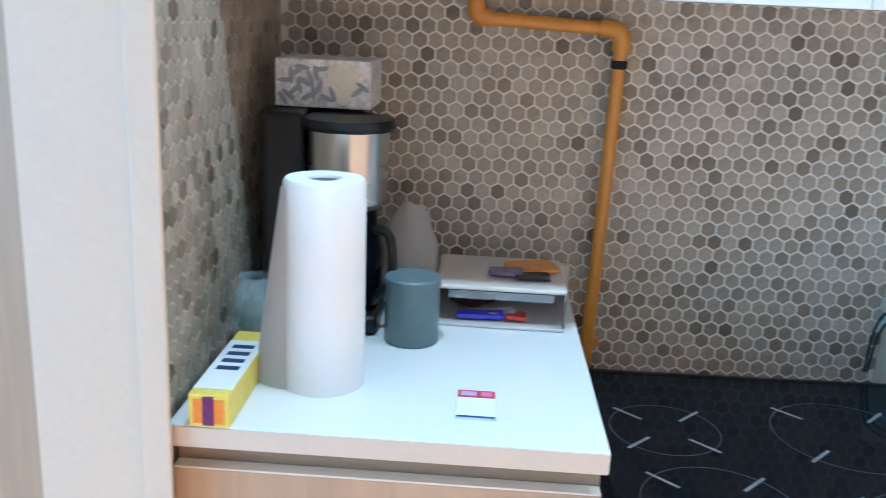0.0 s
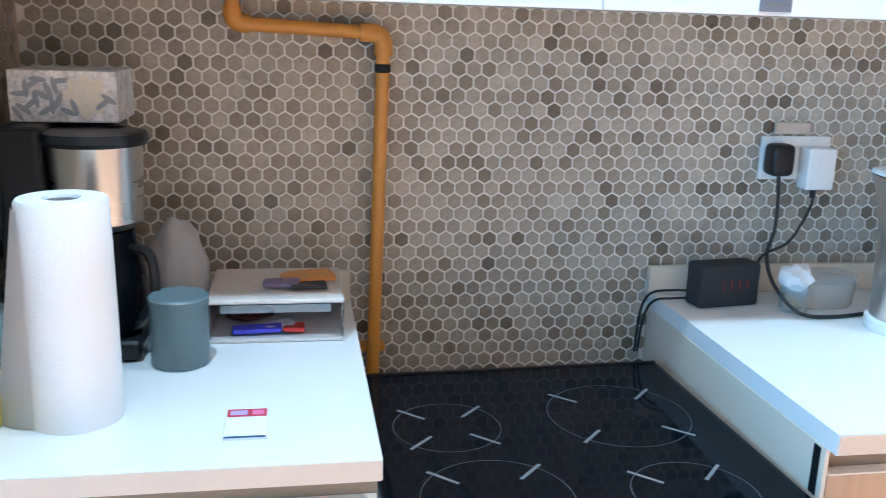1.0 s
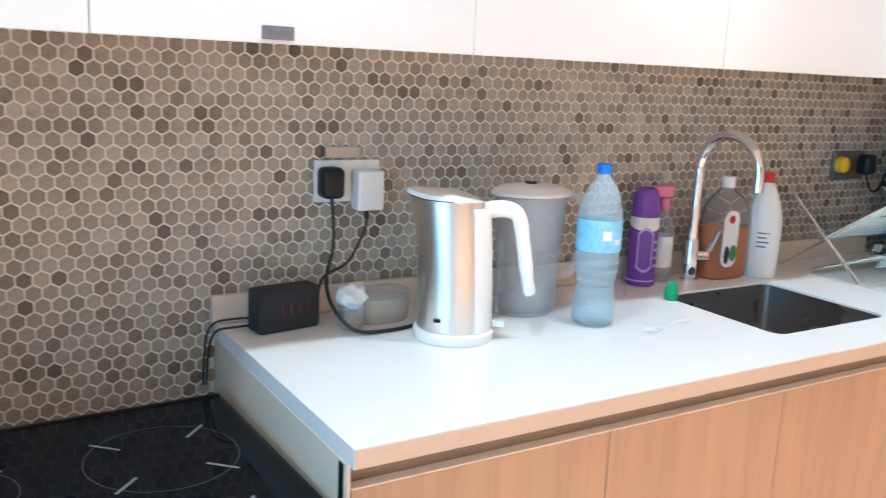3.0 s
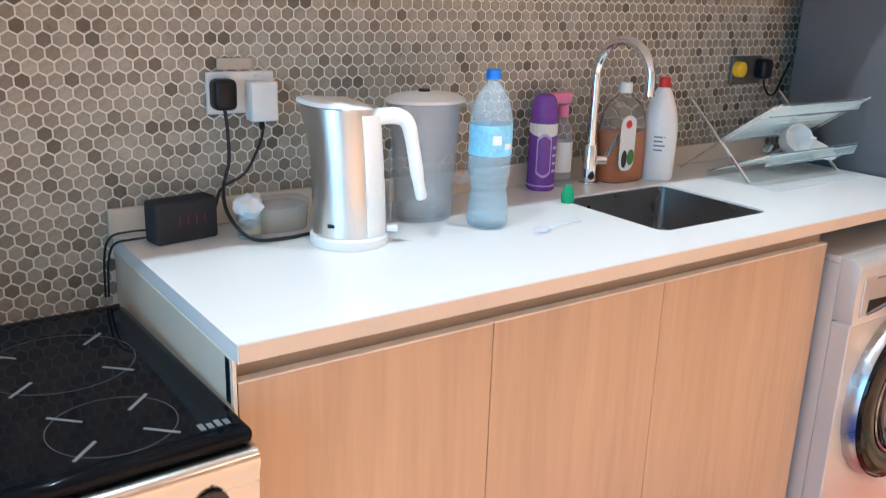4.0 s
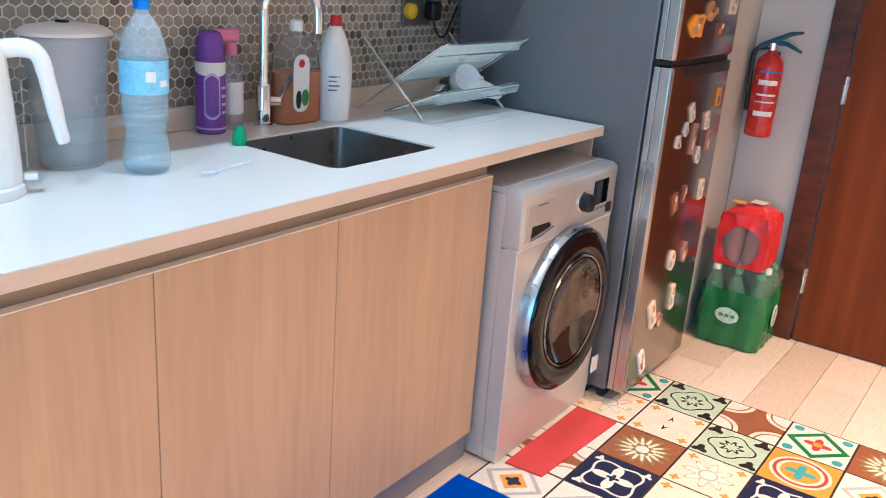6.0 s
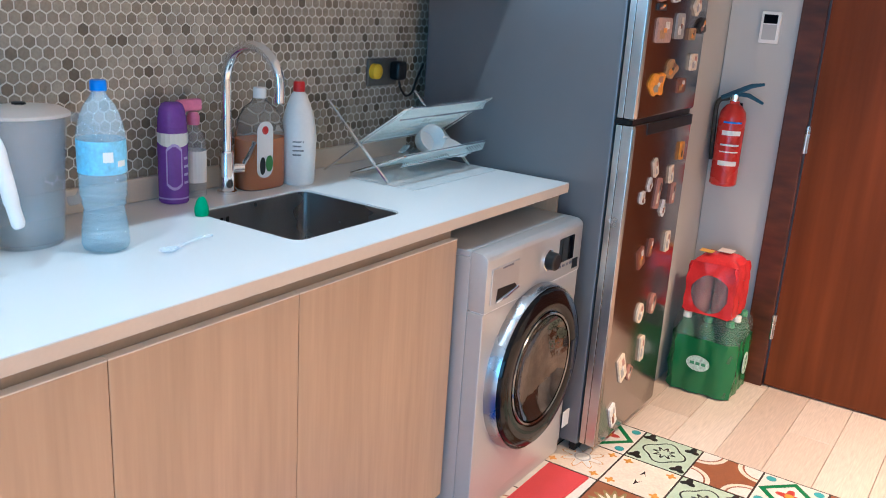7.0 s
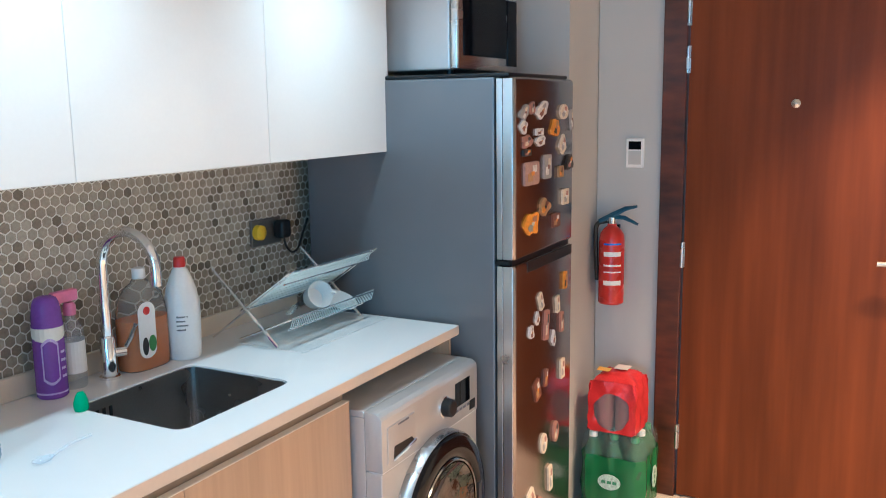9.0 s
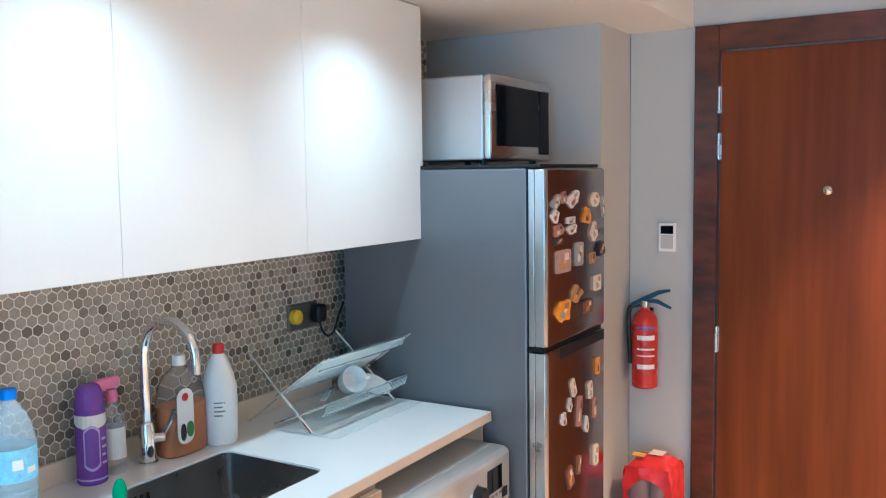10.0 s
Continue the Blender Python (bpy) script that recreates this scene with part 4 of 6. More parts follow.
# white bleach bottle
wx, wy = 1.452, -0.118
bl = thing("bleach_bottle", (wx, wy, TOP), "white plastic bottle with a red cap", "bottle")
part("bottle", lathe([(0, Z), (0.042, Z), (0.046, 0.906), (0.047, 0.96), (0.049, 1.02), (0.0475, 1.055), (0.041, 1.092), (0.030, 1.125), (0.021, 1.146), (0.0155, 1.154), (0, 1.154)], (wx, wy, 0), 32), WHITE, bl, smooth=True)
part("cap", lathe([(0, 1.182), (0.013, 1.182), (0.0155, 1.178), (0.0165, 1.1545), (0, 1.1542)], (wx, wy, 0), 20), RED, bl, "red screw cap", True)
for k in range(4):
    q = [(wx + 0.0491 * math.cos(radians(a)), wy + 0.0491 * math.sin(radians(a))) for a in (205, 212, 219, 226, 233 + 8 * (k % 2))]
    bm = bmesh.new()
    lo = [bm.verts.new((*p, 0.985 + 0.012 * k)) for p in q]
    hi = [bm.verts.new((*p, 0.989 + 0.012 * k)) for p in q]
    for i in range(4):
        bm.faces.new((lo[i], lo[i + 1], hi[i + 1], hi[i]))
    part("print", bm, MARK, bl, "faint grey print bar")

# sponge at the sink's corner
sg = lathe([(0, Z), (0.016, Z), (0.018, 0.908), (0.017, 0.922), (0.012, 0.936), (0.007, 0.944), (0, 0.946)], (1.022, -0.222, 0), 18, sx=1.0, sy=0.8)
for v in sg.verts:
    v.co += Vector((noise.noise(v.co * 60), noise.noise(v.co * 55 + Vector((5, 0, 0))), 0)) * 0.004
solid("scrubber", sg, GREEN, "green scrubbing sponge at the sink's edge", "sponge", smooth=True)
spn = thing("plastic_spoon", (0.83, -0.39, TOP), "clear plastic spoon lying on the counter", "spoon")
part("handle", tube(bend([(0.80, -0.40, Z + 0.003), (0.86, -0.385, Z + 0.007), (0.92, -0.375, Z + 0.004)], 4), 0.003, 6, flat=0.4), FROST, spn, smooth=True)
part("bowl", lathe([(0, Z + 0.001), (0.014, Z + 0.003), (0.02, Z + 0.008), (0.019, Z + 0.008), (0.013, Z + 0.004), (0, Z + 0.002)], (0.782, -0.405, 0), 18, sx=1.2, sy=0.8), FROST, spn, smooth=True)

# dish rack, crossed legs and two sloping wire shelves
rk = thing("dish_rack", (1.86, -0.2, TOP), "folding chrome wire dish rack beside the fridge", "dish rack")
RX0, RX1 = 1.625, 2.05
COATED = material("pale_coated_wire", (0.74, 0.82, 0.79), 0.3, metal=0.15, vary=0.05)
for x in (RX0, RX1):
    part("leg", tube([(x, -0.305, 0.9035), (x, -0.07, 1.115)], 0.005, 8), CHROME, rk)
    part("leg", tube([(x + 0.007, -0.055, 0.9035), (x + 0.007, -0.37, 1.13)], 0.0032, 8), CHROME, rk)
for name, y0, z0, y1, z1 in (("upper_shelf", -0.175, 0.998, -0.355, 1.122), ("lower_shelf", -0.165, 0.912, -0.362, 0.992)):
    sh = part(name, tube([(RX0 - 0.004, y0, z0), (RX1 + 0.004, y0, z0)], 0.003, 8), CHROME, rk, "sloping wire shelf")
    for yy, zz in ((y1, z1), (y1 + 0.014, z1 - 0.032)):
        part("front_bar", tube([(RX0 - 0.004, yy, zz), (RX1 + 0.004, yy, zz)], 0.003, 8), CHROME, sh)
    for x in (RX0, RX1):
        part("side_bar", tube([(x, y0, z0), (x, y1, z1)], 0.0036, 8), CHROME, sh)
    for k in range(1, 9):
        f = k / 9
        part("cross_wire", tube([(RX0, y0 + (y1 - y0) * f, z0 + (z1 - z0) * f), (RX1, y0 + (y1 - y0) * f, z0 + (z1 - z0) * f)], 0.0013, 5), COATED, sh)
    for k in range(44):
        x = RX0 + (RX1 - RX0) * (k + 0.5) / 44
        part("wire", tube([(x, y0, z0 + 0.002), (x, y1, z1 + 0.002), (x, y1 + 0.014, z1 - 0.032)], 0.0018, 5), COATED, sh)
mug = thing("mug", (1.86, -0.27, 0.975), "white mug drying on the rack", "mug")
mb = lathe([(0, 0.0), (0.028, 0.0), (0.034, 0.006), (0.043, 0.062), (0.0415, 0.062), (0.032, 0.008), (0, 0.006)], (0, 0, 0), 28)
tube(bend([(0.034, 0, 0.06), (0.055, 0, 0.055), (0.056, 0, 0.025), (0.034, 0, 0.015)], 4), 0.004, 8, mb)
bmesh.ops.transform(mb, matrix=pose(1.885, -0.235, 0.986, 66, 0, -24), verts=mb.verts)
part("cup", mb, WHITE, mug, smooth=True)
for k in range(6):
    f = thing("fork", (1.72 + 0.02 * k, -0.26, 0.97), "steel cutlery lying on the dish rack", "cutlery", "cutlery on the rack")
    part("stem", tube([(1.69 + 0.018 * k, -0.30 + 0.01 * k, 0.988), (1.80 + 0.012 * k, -0.24 + 0.008 * k, 0.976)], 0.004, 6, flat=0.6), CHROME, f)
    part("head", box(1.675 + 0.018 * k, 1.69 + 0.018 * k, -0.312 + 0.01 * k, -0.296 + 0.01 * k, 0.988, 0.991, 0.001), CHROME, f)
sc = thing("saucer", (1.99, -0.24, 0.95), "small white saucer drying on the rack", "saucer")
sb2 = lathe([(0, 0.0), (0.03, 0.0), (0.034, 0.004), (0.062, 0.012), (0.062, 0.014), (0.033, 0.007), (0, 0.004)], (0, 0, 0), 32)
bmesh.ops.transform(sb2, matrix=pose(1.985, -0.262, 0.956, 24, 0, 0), verts=sb2.verts)
part("dish", sb2, WHITE, sc, smooth=True)
dt = solid("drip_mat", box(1.62, 2.07, -0.40, -0.16, Z, 0.9022, 0.0008), material("translucent_mat", (0.70, 0.71, 0.70), 0.35), "pale drip mat under the dish rack", "mat")

# radio, tub, jar and sockets
rd = thing("clock_radio", (0.105, -0.085, TOP), "black fabric clock radio with red digits", "radio")
FABRIC = material("black_fabric", (0.028, 0.028, 0.03), 0.9, fine=500, bump=0.5)
part("case", box(0.040, 0.172, -0.115, -0.062, Z, 0.985, 0.007, 3), FABRIC, rd, smooth=True)
LED = glow("red_led", (0.22, 0.012, 0.02), 0.05)
LED.cycles.emission_sampling = "NONE"
for k in range(4):
    part("digit", box(0.088 + 0.018 * k, 0.090 + 0.018 * k, -0.1162, -0.1152, 0.935, 0.955), LED, rd, "red lit digit bar")
rd.rotation_euler = (0, 0, radians(8))
tb = thing("storage_tub", (0.30, -0.10, TOP), "low white plastic tub with a clear lid", "tub")
part("tub", oval(bmesh.new(), [(Z, 0.056, 0.036), (0.905, 0.06, 0.04), (0.952, 0.064, 0.044)], 0.305, -0.105), film("milky_tub_plastic", (0.95, 0.93, 0.88), (0.80, 0.76, 0.68), 0.2, 0.45), tb, smooth=True)
part("lid", oval(bmesh.new(), [(0.9525, 0.066, 0.046), (0.962, 0.066, 0.046), (0.965, 0.062, 0.042)], 0.305, -0.105), FROST, tb, "clear lid", True)
jr = thing("glass_jar", (0.222, -0.135, TOP), "small glass of yellow oil with a white cloth on top", "jar")
part("glass", lathe([(0, Z), (0.022, Z), (0.026, 0.905), (0.027, 0.958), (0.0255, 0.958), (0.0245, 0.906), (0, 0.904)], (0.228, -0.14, 0), 24), CLEAR, jr, smooth=True)
part("oil", lathe([(0, 0.9045), (0.0235, 0.907), (0.0245, 0.93), (0, 0.93)], (0.228, -0.14, 0), 24), glass("yellow_oil", (0.75, 0.48, 0.08), 0.02, 1.4, 0.3), jr, "yellow oil", True)
cl = bmesh.new()
bmesh.ops.create_icosphere(cl, subdivisions=3, radius=0.03)
for v in cl.verts:
    v.co *= 1 + 0.35 * noise.noise(v.co * 60)
    v.co = Vector((0.228 + v.co.x, -0.14 + v.co.y, 0.968 + v.co.z * 0.8))
part("cloth", cl, PAPER, jr, "crumpled white tissue", True)


def socket(cx, cz, plate):
    s = thing("wall_socket", (cx, -0.006, cz), ("white" if plate is WHITE else "dark metal") + " double wall socket on the mosaic", "socket", "wall sockets")
    part("plate", box(cx - 0.073, cx + 0.073, -0.017, -0.0056, cz - 0.043, cz + 0.043, 0.003), plate, s)
    for dx in (-0.036, 0.036):
        part("switch", box(cx + dx - 0.007, cx + dx + 0.007, -0.02, -0.0165, cz + 0.02, cz + 0.036, 0.002), plate, s)
    return s


socket(0.270, 1.176, WHITE)
bp = thing("plug", (0.222, -0.03, 1.17), "black plug with its cable in the socket", "plug")
part("plug_body", box(0.198, 0.246, -0.062, -0.0175, 1.145, 1.208, 0.012, 3), BLACK, bp, smooth=True)
part("cable", tube(bend([(0.222, -0.045, 1.145), (0.224, -0.05, 1.10), (0.222, -0.055, 1.04), (0.20, -0.075, 0.99), (0.185, -0.14, 0.95), (0.21, -0.19, 0.912), (0.28, -0.195, 0.9045), (0.36, -0.18, 0.9045)], 8), 0.0038, 8), CABLE, bp, "black cable", True)
ad = thing("power_adapter", (0.306, -0.04, 1.16), "white power adapter with a dark cable in the socket", "adapter")
part("adapter_body", box(0.277, 0.336, -0.055, -0.0175, 1.118, 1.20, 0.004, 3), WHITE, ad, smooth=True)
part("cable", tube(bend([(0.305, -0.035, 1.118), (0.304, -0.04, 1.09), (0.285, -0.045, 1.05), (0.255, -0.05, 1.01), (0.205, -0.05, 0.985), (0.19, -0.042, 0.94), (0.14, -0.04, 0.9045)], 6), 0.003, 6), CABLE, ad, "thin dark cable", True)
part("strain_relief", tube([(0.305, -0.035, 1.119), (0.305, -0.037, 1.10)], 0.006, 8), BLACK, ad)
spu = thing("blank_plate", (0.262, -0.006, 1.24), "small beige blanking plate above the socket", "plate")
part("plate", box(0.222, 0.298, -0.012, -0.0056, 1.2225, 1.246, 0.002), material("beige_plastic", (0.55, 0.47, 0.38), 0.4), spu)
rc = thing("radio_cable", (0.0, -0.05, 0.9), "thin dark cables hanging from the radio behind the cooker", "cable")
part("cable", tube(bend([(0.045, -0.08, 0.925), (0.01, -0.072, 0.924), (-0.022, -0.05, 0.912), (-0.032, -0.03, 0.87), (-0.034, -0.02, 0.78)], 6), 0.0025, 6), CABLE, rc, smooth=True)
part("cable", tube(bend([(0.045, -0.085, 0.912), (0.012, -0.08, 0.910), (-0.018, -0.06, 0.90), (-0.026, -0.035, 0.86), (-0.028, -0.02, 0.78)], 6), 0.0025, 6), CABLE, rc, smooth=True)
socket(1.945, 1.178, material("bronze_plate", (0.20, 0.18, 0.16), 0.35, metal=0.6))
yp = thing("safety_plug", (1.897, -0.03, 1.182), "round yellow plug cover in the wall socket", "plug")
part("disc", lathe([(0, -0.024), (0.016, -0.024), (0.024, -0.018), (0.025, 0.0), (0, 0.0)], (1.897, -0.0175, 1.182), 24, axis="y"), material("yellow_plastic", (0.80, 0.52, 0.02), 0.35), yp, smooth=True)
fp2 = thing("plug", (1.995, -0.03, 1.18), "black fridge plug with its cable in the socket", "plug")
part("plug_body", box(1.972, 2.02, -0.062, -0.0175, 1.152, 1.214, 0.012, 3), BLACK, fp2, smooth=True)
part("cable", tube(bend([(1.995, -0.045, 1.152), (2.0, -0.05, 1.125), (2.03, -0.05, 1.10), (2.07, -0.045, 1.11), (2.10, -0.04, 1.15), (2.14, -0.035, 1.2)], 6), 0.0038, 8), CABLE, fp2, "black cable", True)

# ---- things on the short counter ----
cm = thing("coffee_machine", (-1.02, -0.2, TOP), "tall black and steel filter coffee machine", "coffee machine")
cb = box(-1.115, -0.985, -0.19, -0.06, Z, 1.252, 0.012, 3)
box(-1.128, -1.062, -0.30, -0.06, Z, 1.2515, 0.012, 3, bm=cb)
part("column", cb, BLACK, cm, "black water column")
part("base", box(-1.105, -0.94, -0.31, -0.185, Z, 0.935, 0.012, 3), BLACK, cm, "black base plate")
part("brew_head", lathe([(0, 1.10), (0.05, 1.10), (0.064, 1.112), (0.067, 1.225), (0, 1.225)], (-1.0, -0.255, 0), 32), STEEL, cm, "steel brew head", True)
part("lid", lathe([(0, 1.247), (0.05, 1.247), (0.074, 1.243), (0.078, 1.232), (0.074, 1.2255), (0, 1.2255)], (-1.0, -0.255, 0), 32), BLACK, cm, "black round lid", True)
part("jug", lathe([(0, 0.937), (0.052, 0.937), (0.06, 0.95), (0.062, 1.03), (0.05, 1.075), (0.048, 1.095), (0, 1.095)], (-1.0, -0.25, 0), 32), BLACK_GLASS, cm, "dark coffee jug", True)
part("jug_handle", tube(bend([(-0.955, -0.27, 1.07), (-0.925, -0.285, 1.06), (-0.922, -0.285, 0.99), (-0.945, -0.275, 0.96)], 5), 0.008, 8), BLACK, cm, "black jug handle", True)
bxp = thing("tissue_box", (-1.04, -0.2, 1.252), "patterned grey and white box on the coffee machine", "box")
part("carton", box(-1.12, -0.968, -0.235, -0.10, 1.2525, 1.328, 0.002), random_ramp("grey_floral_card", "island", [(0, (0.62, 0.62, 0.62)), (1, (0.66, 0.66, 0.66))], 0.6, 0.5), bxp)
DIM = material("grey_print_ink", (0.30, 0.33, 0.37), 0.6)
CREAM_INK = material("cream_print_ink", (0.72, 0.68, 0.58), 0.6)
part("flower", slab([(-1.012 + (0.03 + 0.004 * math.cos(8 * radians(a))) * math.cos(radians(a)), 1.291 + (0.03 + 0.004 * math.cos(8 * radians(a))) * math.sin(radians(a))) for a in range(0, 360, 8)], -0.2362, -0.2351, axis="y"), CREAM_INK, bxp, "cream flower print")
for k in range(30):
    a, cx, cz = random.uniform(0, 6.28), -1.108 + 0.128 * ((k * 11) % 30) / 29, 1.265 + 0.050 * ((k * 7) % 30) / 29
    if abs(cx + 1.012) + abs(cz - 1.30) < 0.04:
        continue
    part("leaf_print", slab([(cx + 0.013 * math.cos(radians(t)) * math.cos(a) - 0.004 * math.sin(radians(t)) * math.sin(a), cz + 0.013 * math.cos(radians(t)) * math.sin(a) + 0.004 * math.sin(radians(t)) * math.cos(a)) for t in range(0, 360, 30)], -0.2356 - 0.00006 * k, -0.2351, axis="y"), DIM, bxp, "grey leaf print")

rl = thing("paper_towel", (-0.992, -0.49, TOP), "white kitchen paper roll standing on end", "paper towel")
part("roll", lathe([(0.021, 1.187), (0.021, Z), (0.057, Z), (0.0575, 0.95), (0.056, 1.1), (0.055, 1.185), (0.052, 1.19), (0.023, 1.19)], (-0.992, -0.49, 0), 40, closed=True), PAPER, rl, smooth=True)
part("core", lathe([(0.0195, Z), (0.0205, Z), (0.0205, 1.186), (0.0195, 1.186)], (-0.992, -0.49, 0), 24, closed=True), material("card_tube", (0.40, 0.38, 0.36), 0.8), rl, "grey card core")
sheet = bmesh.new()
lo, hi = [], []
for k in range(9):
    a = radians(190 + 4 * k)
    r = 0.058 + 0.0042 * (8 - k)
    lo.append(sheet.verts.new((-0.992 + r * math.cos(a) * (1 + 0.04 * (8 - k) / 8), -0.49 + r * math.sin(a), Z + 0.001)))
    hi.append(sheet.verts.new((-0.992 + 0.0572 * math.cos(a), -0.49 + 0.0572 * math.sin(a), 1.18)))
for k in range(8):
    sheet.faces.new((lo[k], lo[k + 1], hi[k + 1], hi[k]))
bmesh.ops.solidify(sheet, geom=sheet.faces[:], thickness=0.0006)
part("loose_sheet", sheet, PAPER, rl, "loose end of the paper")

cn = thing("canister", (-0.884, -0.31, TOP), "round grey-blue canister with a flat lid", "canister")
GREY_TIN = material("grey_blue_tin", (0.13, 0.18, 0.20), 0.4, vary=0.08)
part("tin", lathe([(0, Z), (0.041, Z), (0.043, 0.903), (0.043, 0.994), (0, 0.994)], (-0.884, -0.31, 0), 36), GREY_TIN, cn, smooth=True)
part("lid", lathe([(0, 1.008), (0.041, 1.008), (0.0445, 1.005), (0.0445, 0.9945), (0, 0.9943)], (-0.884, -0.31, 0), 36), GREY_TIN, cn, "flat lid", True)

bg = bmesh.new()
bmesh.ops.create_icosphere(bg, subdivisions=4, radius=1.0)
for v in bg.verts:
    f = 1 + 0.10 * noise.noise(v.co * 2.2) + 0.04 * noise.noise(v.co * 7)
    c = v.co * f
    v.co = Vector((-0.905 + 0.05 * c.x, -0.145 + 0.04 * c.y, max(TOP + 0.0005, 0.985 + 0.103 * c.z)))
solid("plastic_bag", bg, glass("cloudy_bag", (0.75, 0.72, 0.70), 0.35, 1.2, 0.45), "cloudy tied plastic bag behind the canister", "bag", smooth=True)

tr = thing("tray_organiser", (-0.742, -0.145, TOP), "two-tier clear tray organiser with sachets", "organiser")
ACRYL = glass("clear_acrylic", (0.90, 0.88, 0.86), 0.04, 1.3, 0.1)
part("lower_tray", box(-0.85, -0.635, -0.238, -0.05, Z, 0.906, 0.002), material("pale_tray", (0.60, 0.55, 0.52), 0.3), tr, "pale lower tray")
part("upper_tray", box(-0.852, -0.633, -0.24, -0.048, 0.966, 0.974, 0.003), material("cream_tray", (0.72, 0.66, 0.60), 0.3), tr, "cream upper tray")
part("upper_rim", box(-0.83, -0.655, -0.242, -0.236, 0.952, 0.965, 0.002), FROST, tr)
for x0, x1 in ((-0.851, -0.847), (-0.638, -0.634)):
    part("side_wall", box(x0, x1, -0.236, -0.05, 0.9065, 0.9655, 0.001), ACRYL, tr)
part("back_wall", box(-0.846, -0.639, -0.056, -0.051, 0.9065, 0.9655, 0.001), material("dark_back", (0.08, 0.06, 0.06), 0.5), tr)


def sachet(x, y, z, w, d, ang, col, label):
    b = slab(round_rect(-w / 2, w / 2, -d / 2, d / 2, min(w, d) * 0.2), 0, 0.006)
    for v in b.verts:
        v.co.z += 0.004 * noise.noise(v.co * 50 + Vector((x * 30, 0, 0)))
    bmesh.ops.transform(b, matrix=pose(x, y, z + 0.0035, 0, 0, ang), verts=b.verts)
    return solid("sachet", b, material("sachet_" + label.split()[0], col, 0.35, vary=0.2, scale=40), label, "sachet", group="sachets in the tray")


sachet(-0.69, -0.13, 0.975, 0.09, 0.06, 15, (0.70, 0.30, 0.05), "orange crumpled sachet on the upper tray")
sachet(-0.735, -0.17, 0.975, 0.06, 0.035, -5, (0.20, 0.16, 0.30), "violet crumpled sachet on the upper tray")
sachet(-0.69, -0.185, 0.974, 0.06, 0.03, 4, (0.02, 0.02, 0.02), "black flat sachet on the upper tray")
sachet(-0.775, -0.205, 0.907, 0.08, 0.028, 3, (0.08, 0.08, 0.75), "blue sachet in the lower tray")
sachet(-0.715, -0.205, 0.907, 0.035, 0.03, 0, (0.60, 0.05, 0.04), "red sachet in the lower tray")
sachet(-0.74, -0.19, 0.907, 0.05, 0.03, 20, (0.75, 0.72, 0.78), "white sachet in the lower tray")
sachet(-0.79, -0.12, 0.907, 0.07, 0.06, 40, (0.10, 0.03, 0.03), "brown sachet in the lower tray")

yb = thing("foil_box", (-1.09, -0.58, TOP), "long yellow cling film box with coloured print", "box")
part("carton", box(-1.128, -1.078, -0.652, -0.43, Z, 0.944, 0.0015), material("yellow_card", (0.78, 0.62, 0.10), 0.5, vary=0.1), yb)
part("top_print", box(-1.1275, -1.0785, -0.635, -0.47, 0.9441, 0.9448), WHITE, yb, "white printed field")
for k in range(4):
    part("stripe", box(-1.118, -1.088, -0.575 + 0.025 * k, -0.563 + 0.025 * k, 0.9449, 0.9454), material("navy_ink", (0.03, 0.05, 0.16), 0.5), yb, "dark print bar")
part("end_print", box(-1.122, -1.084, -0.6532, -0.6521, 0.906, 0.938), material("orange_ink", (0.75, 0.25, 0.02), 0.5), yb, "orange end print")
part("end_bar", box(-1.11, -1.096, -0.654, -0.6533, 0.904, 0.942), material("plum_ink", (0.12, 0.01, 0.10), 0.5), yb, "dark print bar")

hj = thing("herb_jar", (-1.12, -0.36, TOP), "small glass jar with dried green herbs", "jar")
part("glass", lathe([(0, Z), (0.028, Z), (0.031, 0.906), (0.031, 0.99), (0.024, 1.0), (0.024, 1.012), (0.022, 1.012), (0.022, 0.999), (0.029, 0.989), (0.029, 0.907), (0, 0.904)], (-1.118, -0.375, 0), 24), CLEAR, hj, smooth=True)
hb = bmesh.new()
bmesh.ops.create_icosphere(hb, subdivisions=3, radius=1.0)
for v in hb.verts:
    f = 1 + 0.25 * noise.noise(v.co * 4)
    v.co = Vector((-1.118 + 0.024 * f * v.co.x, -0.375 + 0.024 * f * v.co.y, 0.945 + 0.034 * f * v.co.z))
part("herbs", hb, material("dried_herbs", (0.09, 0.11, 0.04), 0.9, vary=0.5, fine=300, bump=0.5), hj, "dried green leaves")

pk = thing("card_packet", (-0.775, -0.54, TOP), "small white card packet with a red printed band", "packet")
part("card", box(-0.803, -0.748, -0.582, -0.497, Z, 0.9035, 0.0012), WHITE, pk)
part("red_band", box(-0.801, -0.750, -0.521, -0.499, 0.9036, 0.9041), material("red_print_card", (0.50, 0.04, 0.08), 0.4, vary=0.2, scale=80), pk, "red printed band")
part("print", box(-0.797, -0.775, -0.517, -0.504, 0.9042, 0.9046), LILAC, pk, "pale print bar")
part("print", box(-0.769, -0.754, -0.517, -0.504, 0.9042, 0.9046), PINK, pk, "pink print bar")
part("line", box(-0.801, -0.750, -0.5822, -0.578, 0.9036, 0.904), material("navy_line", (0.02, 0.08, 0.18), 0.4), pk, "thin dark line")

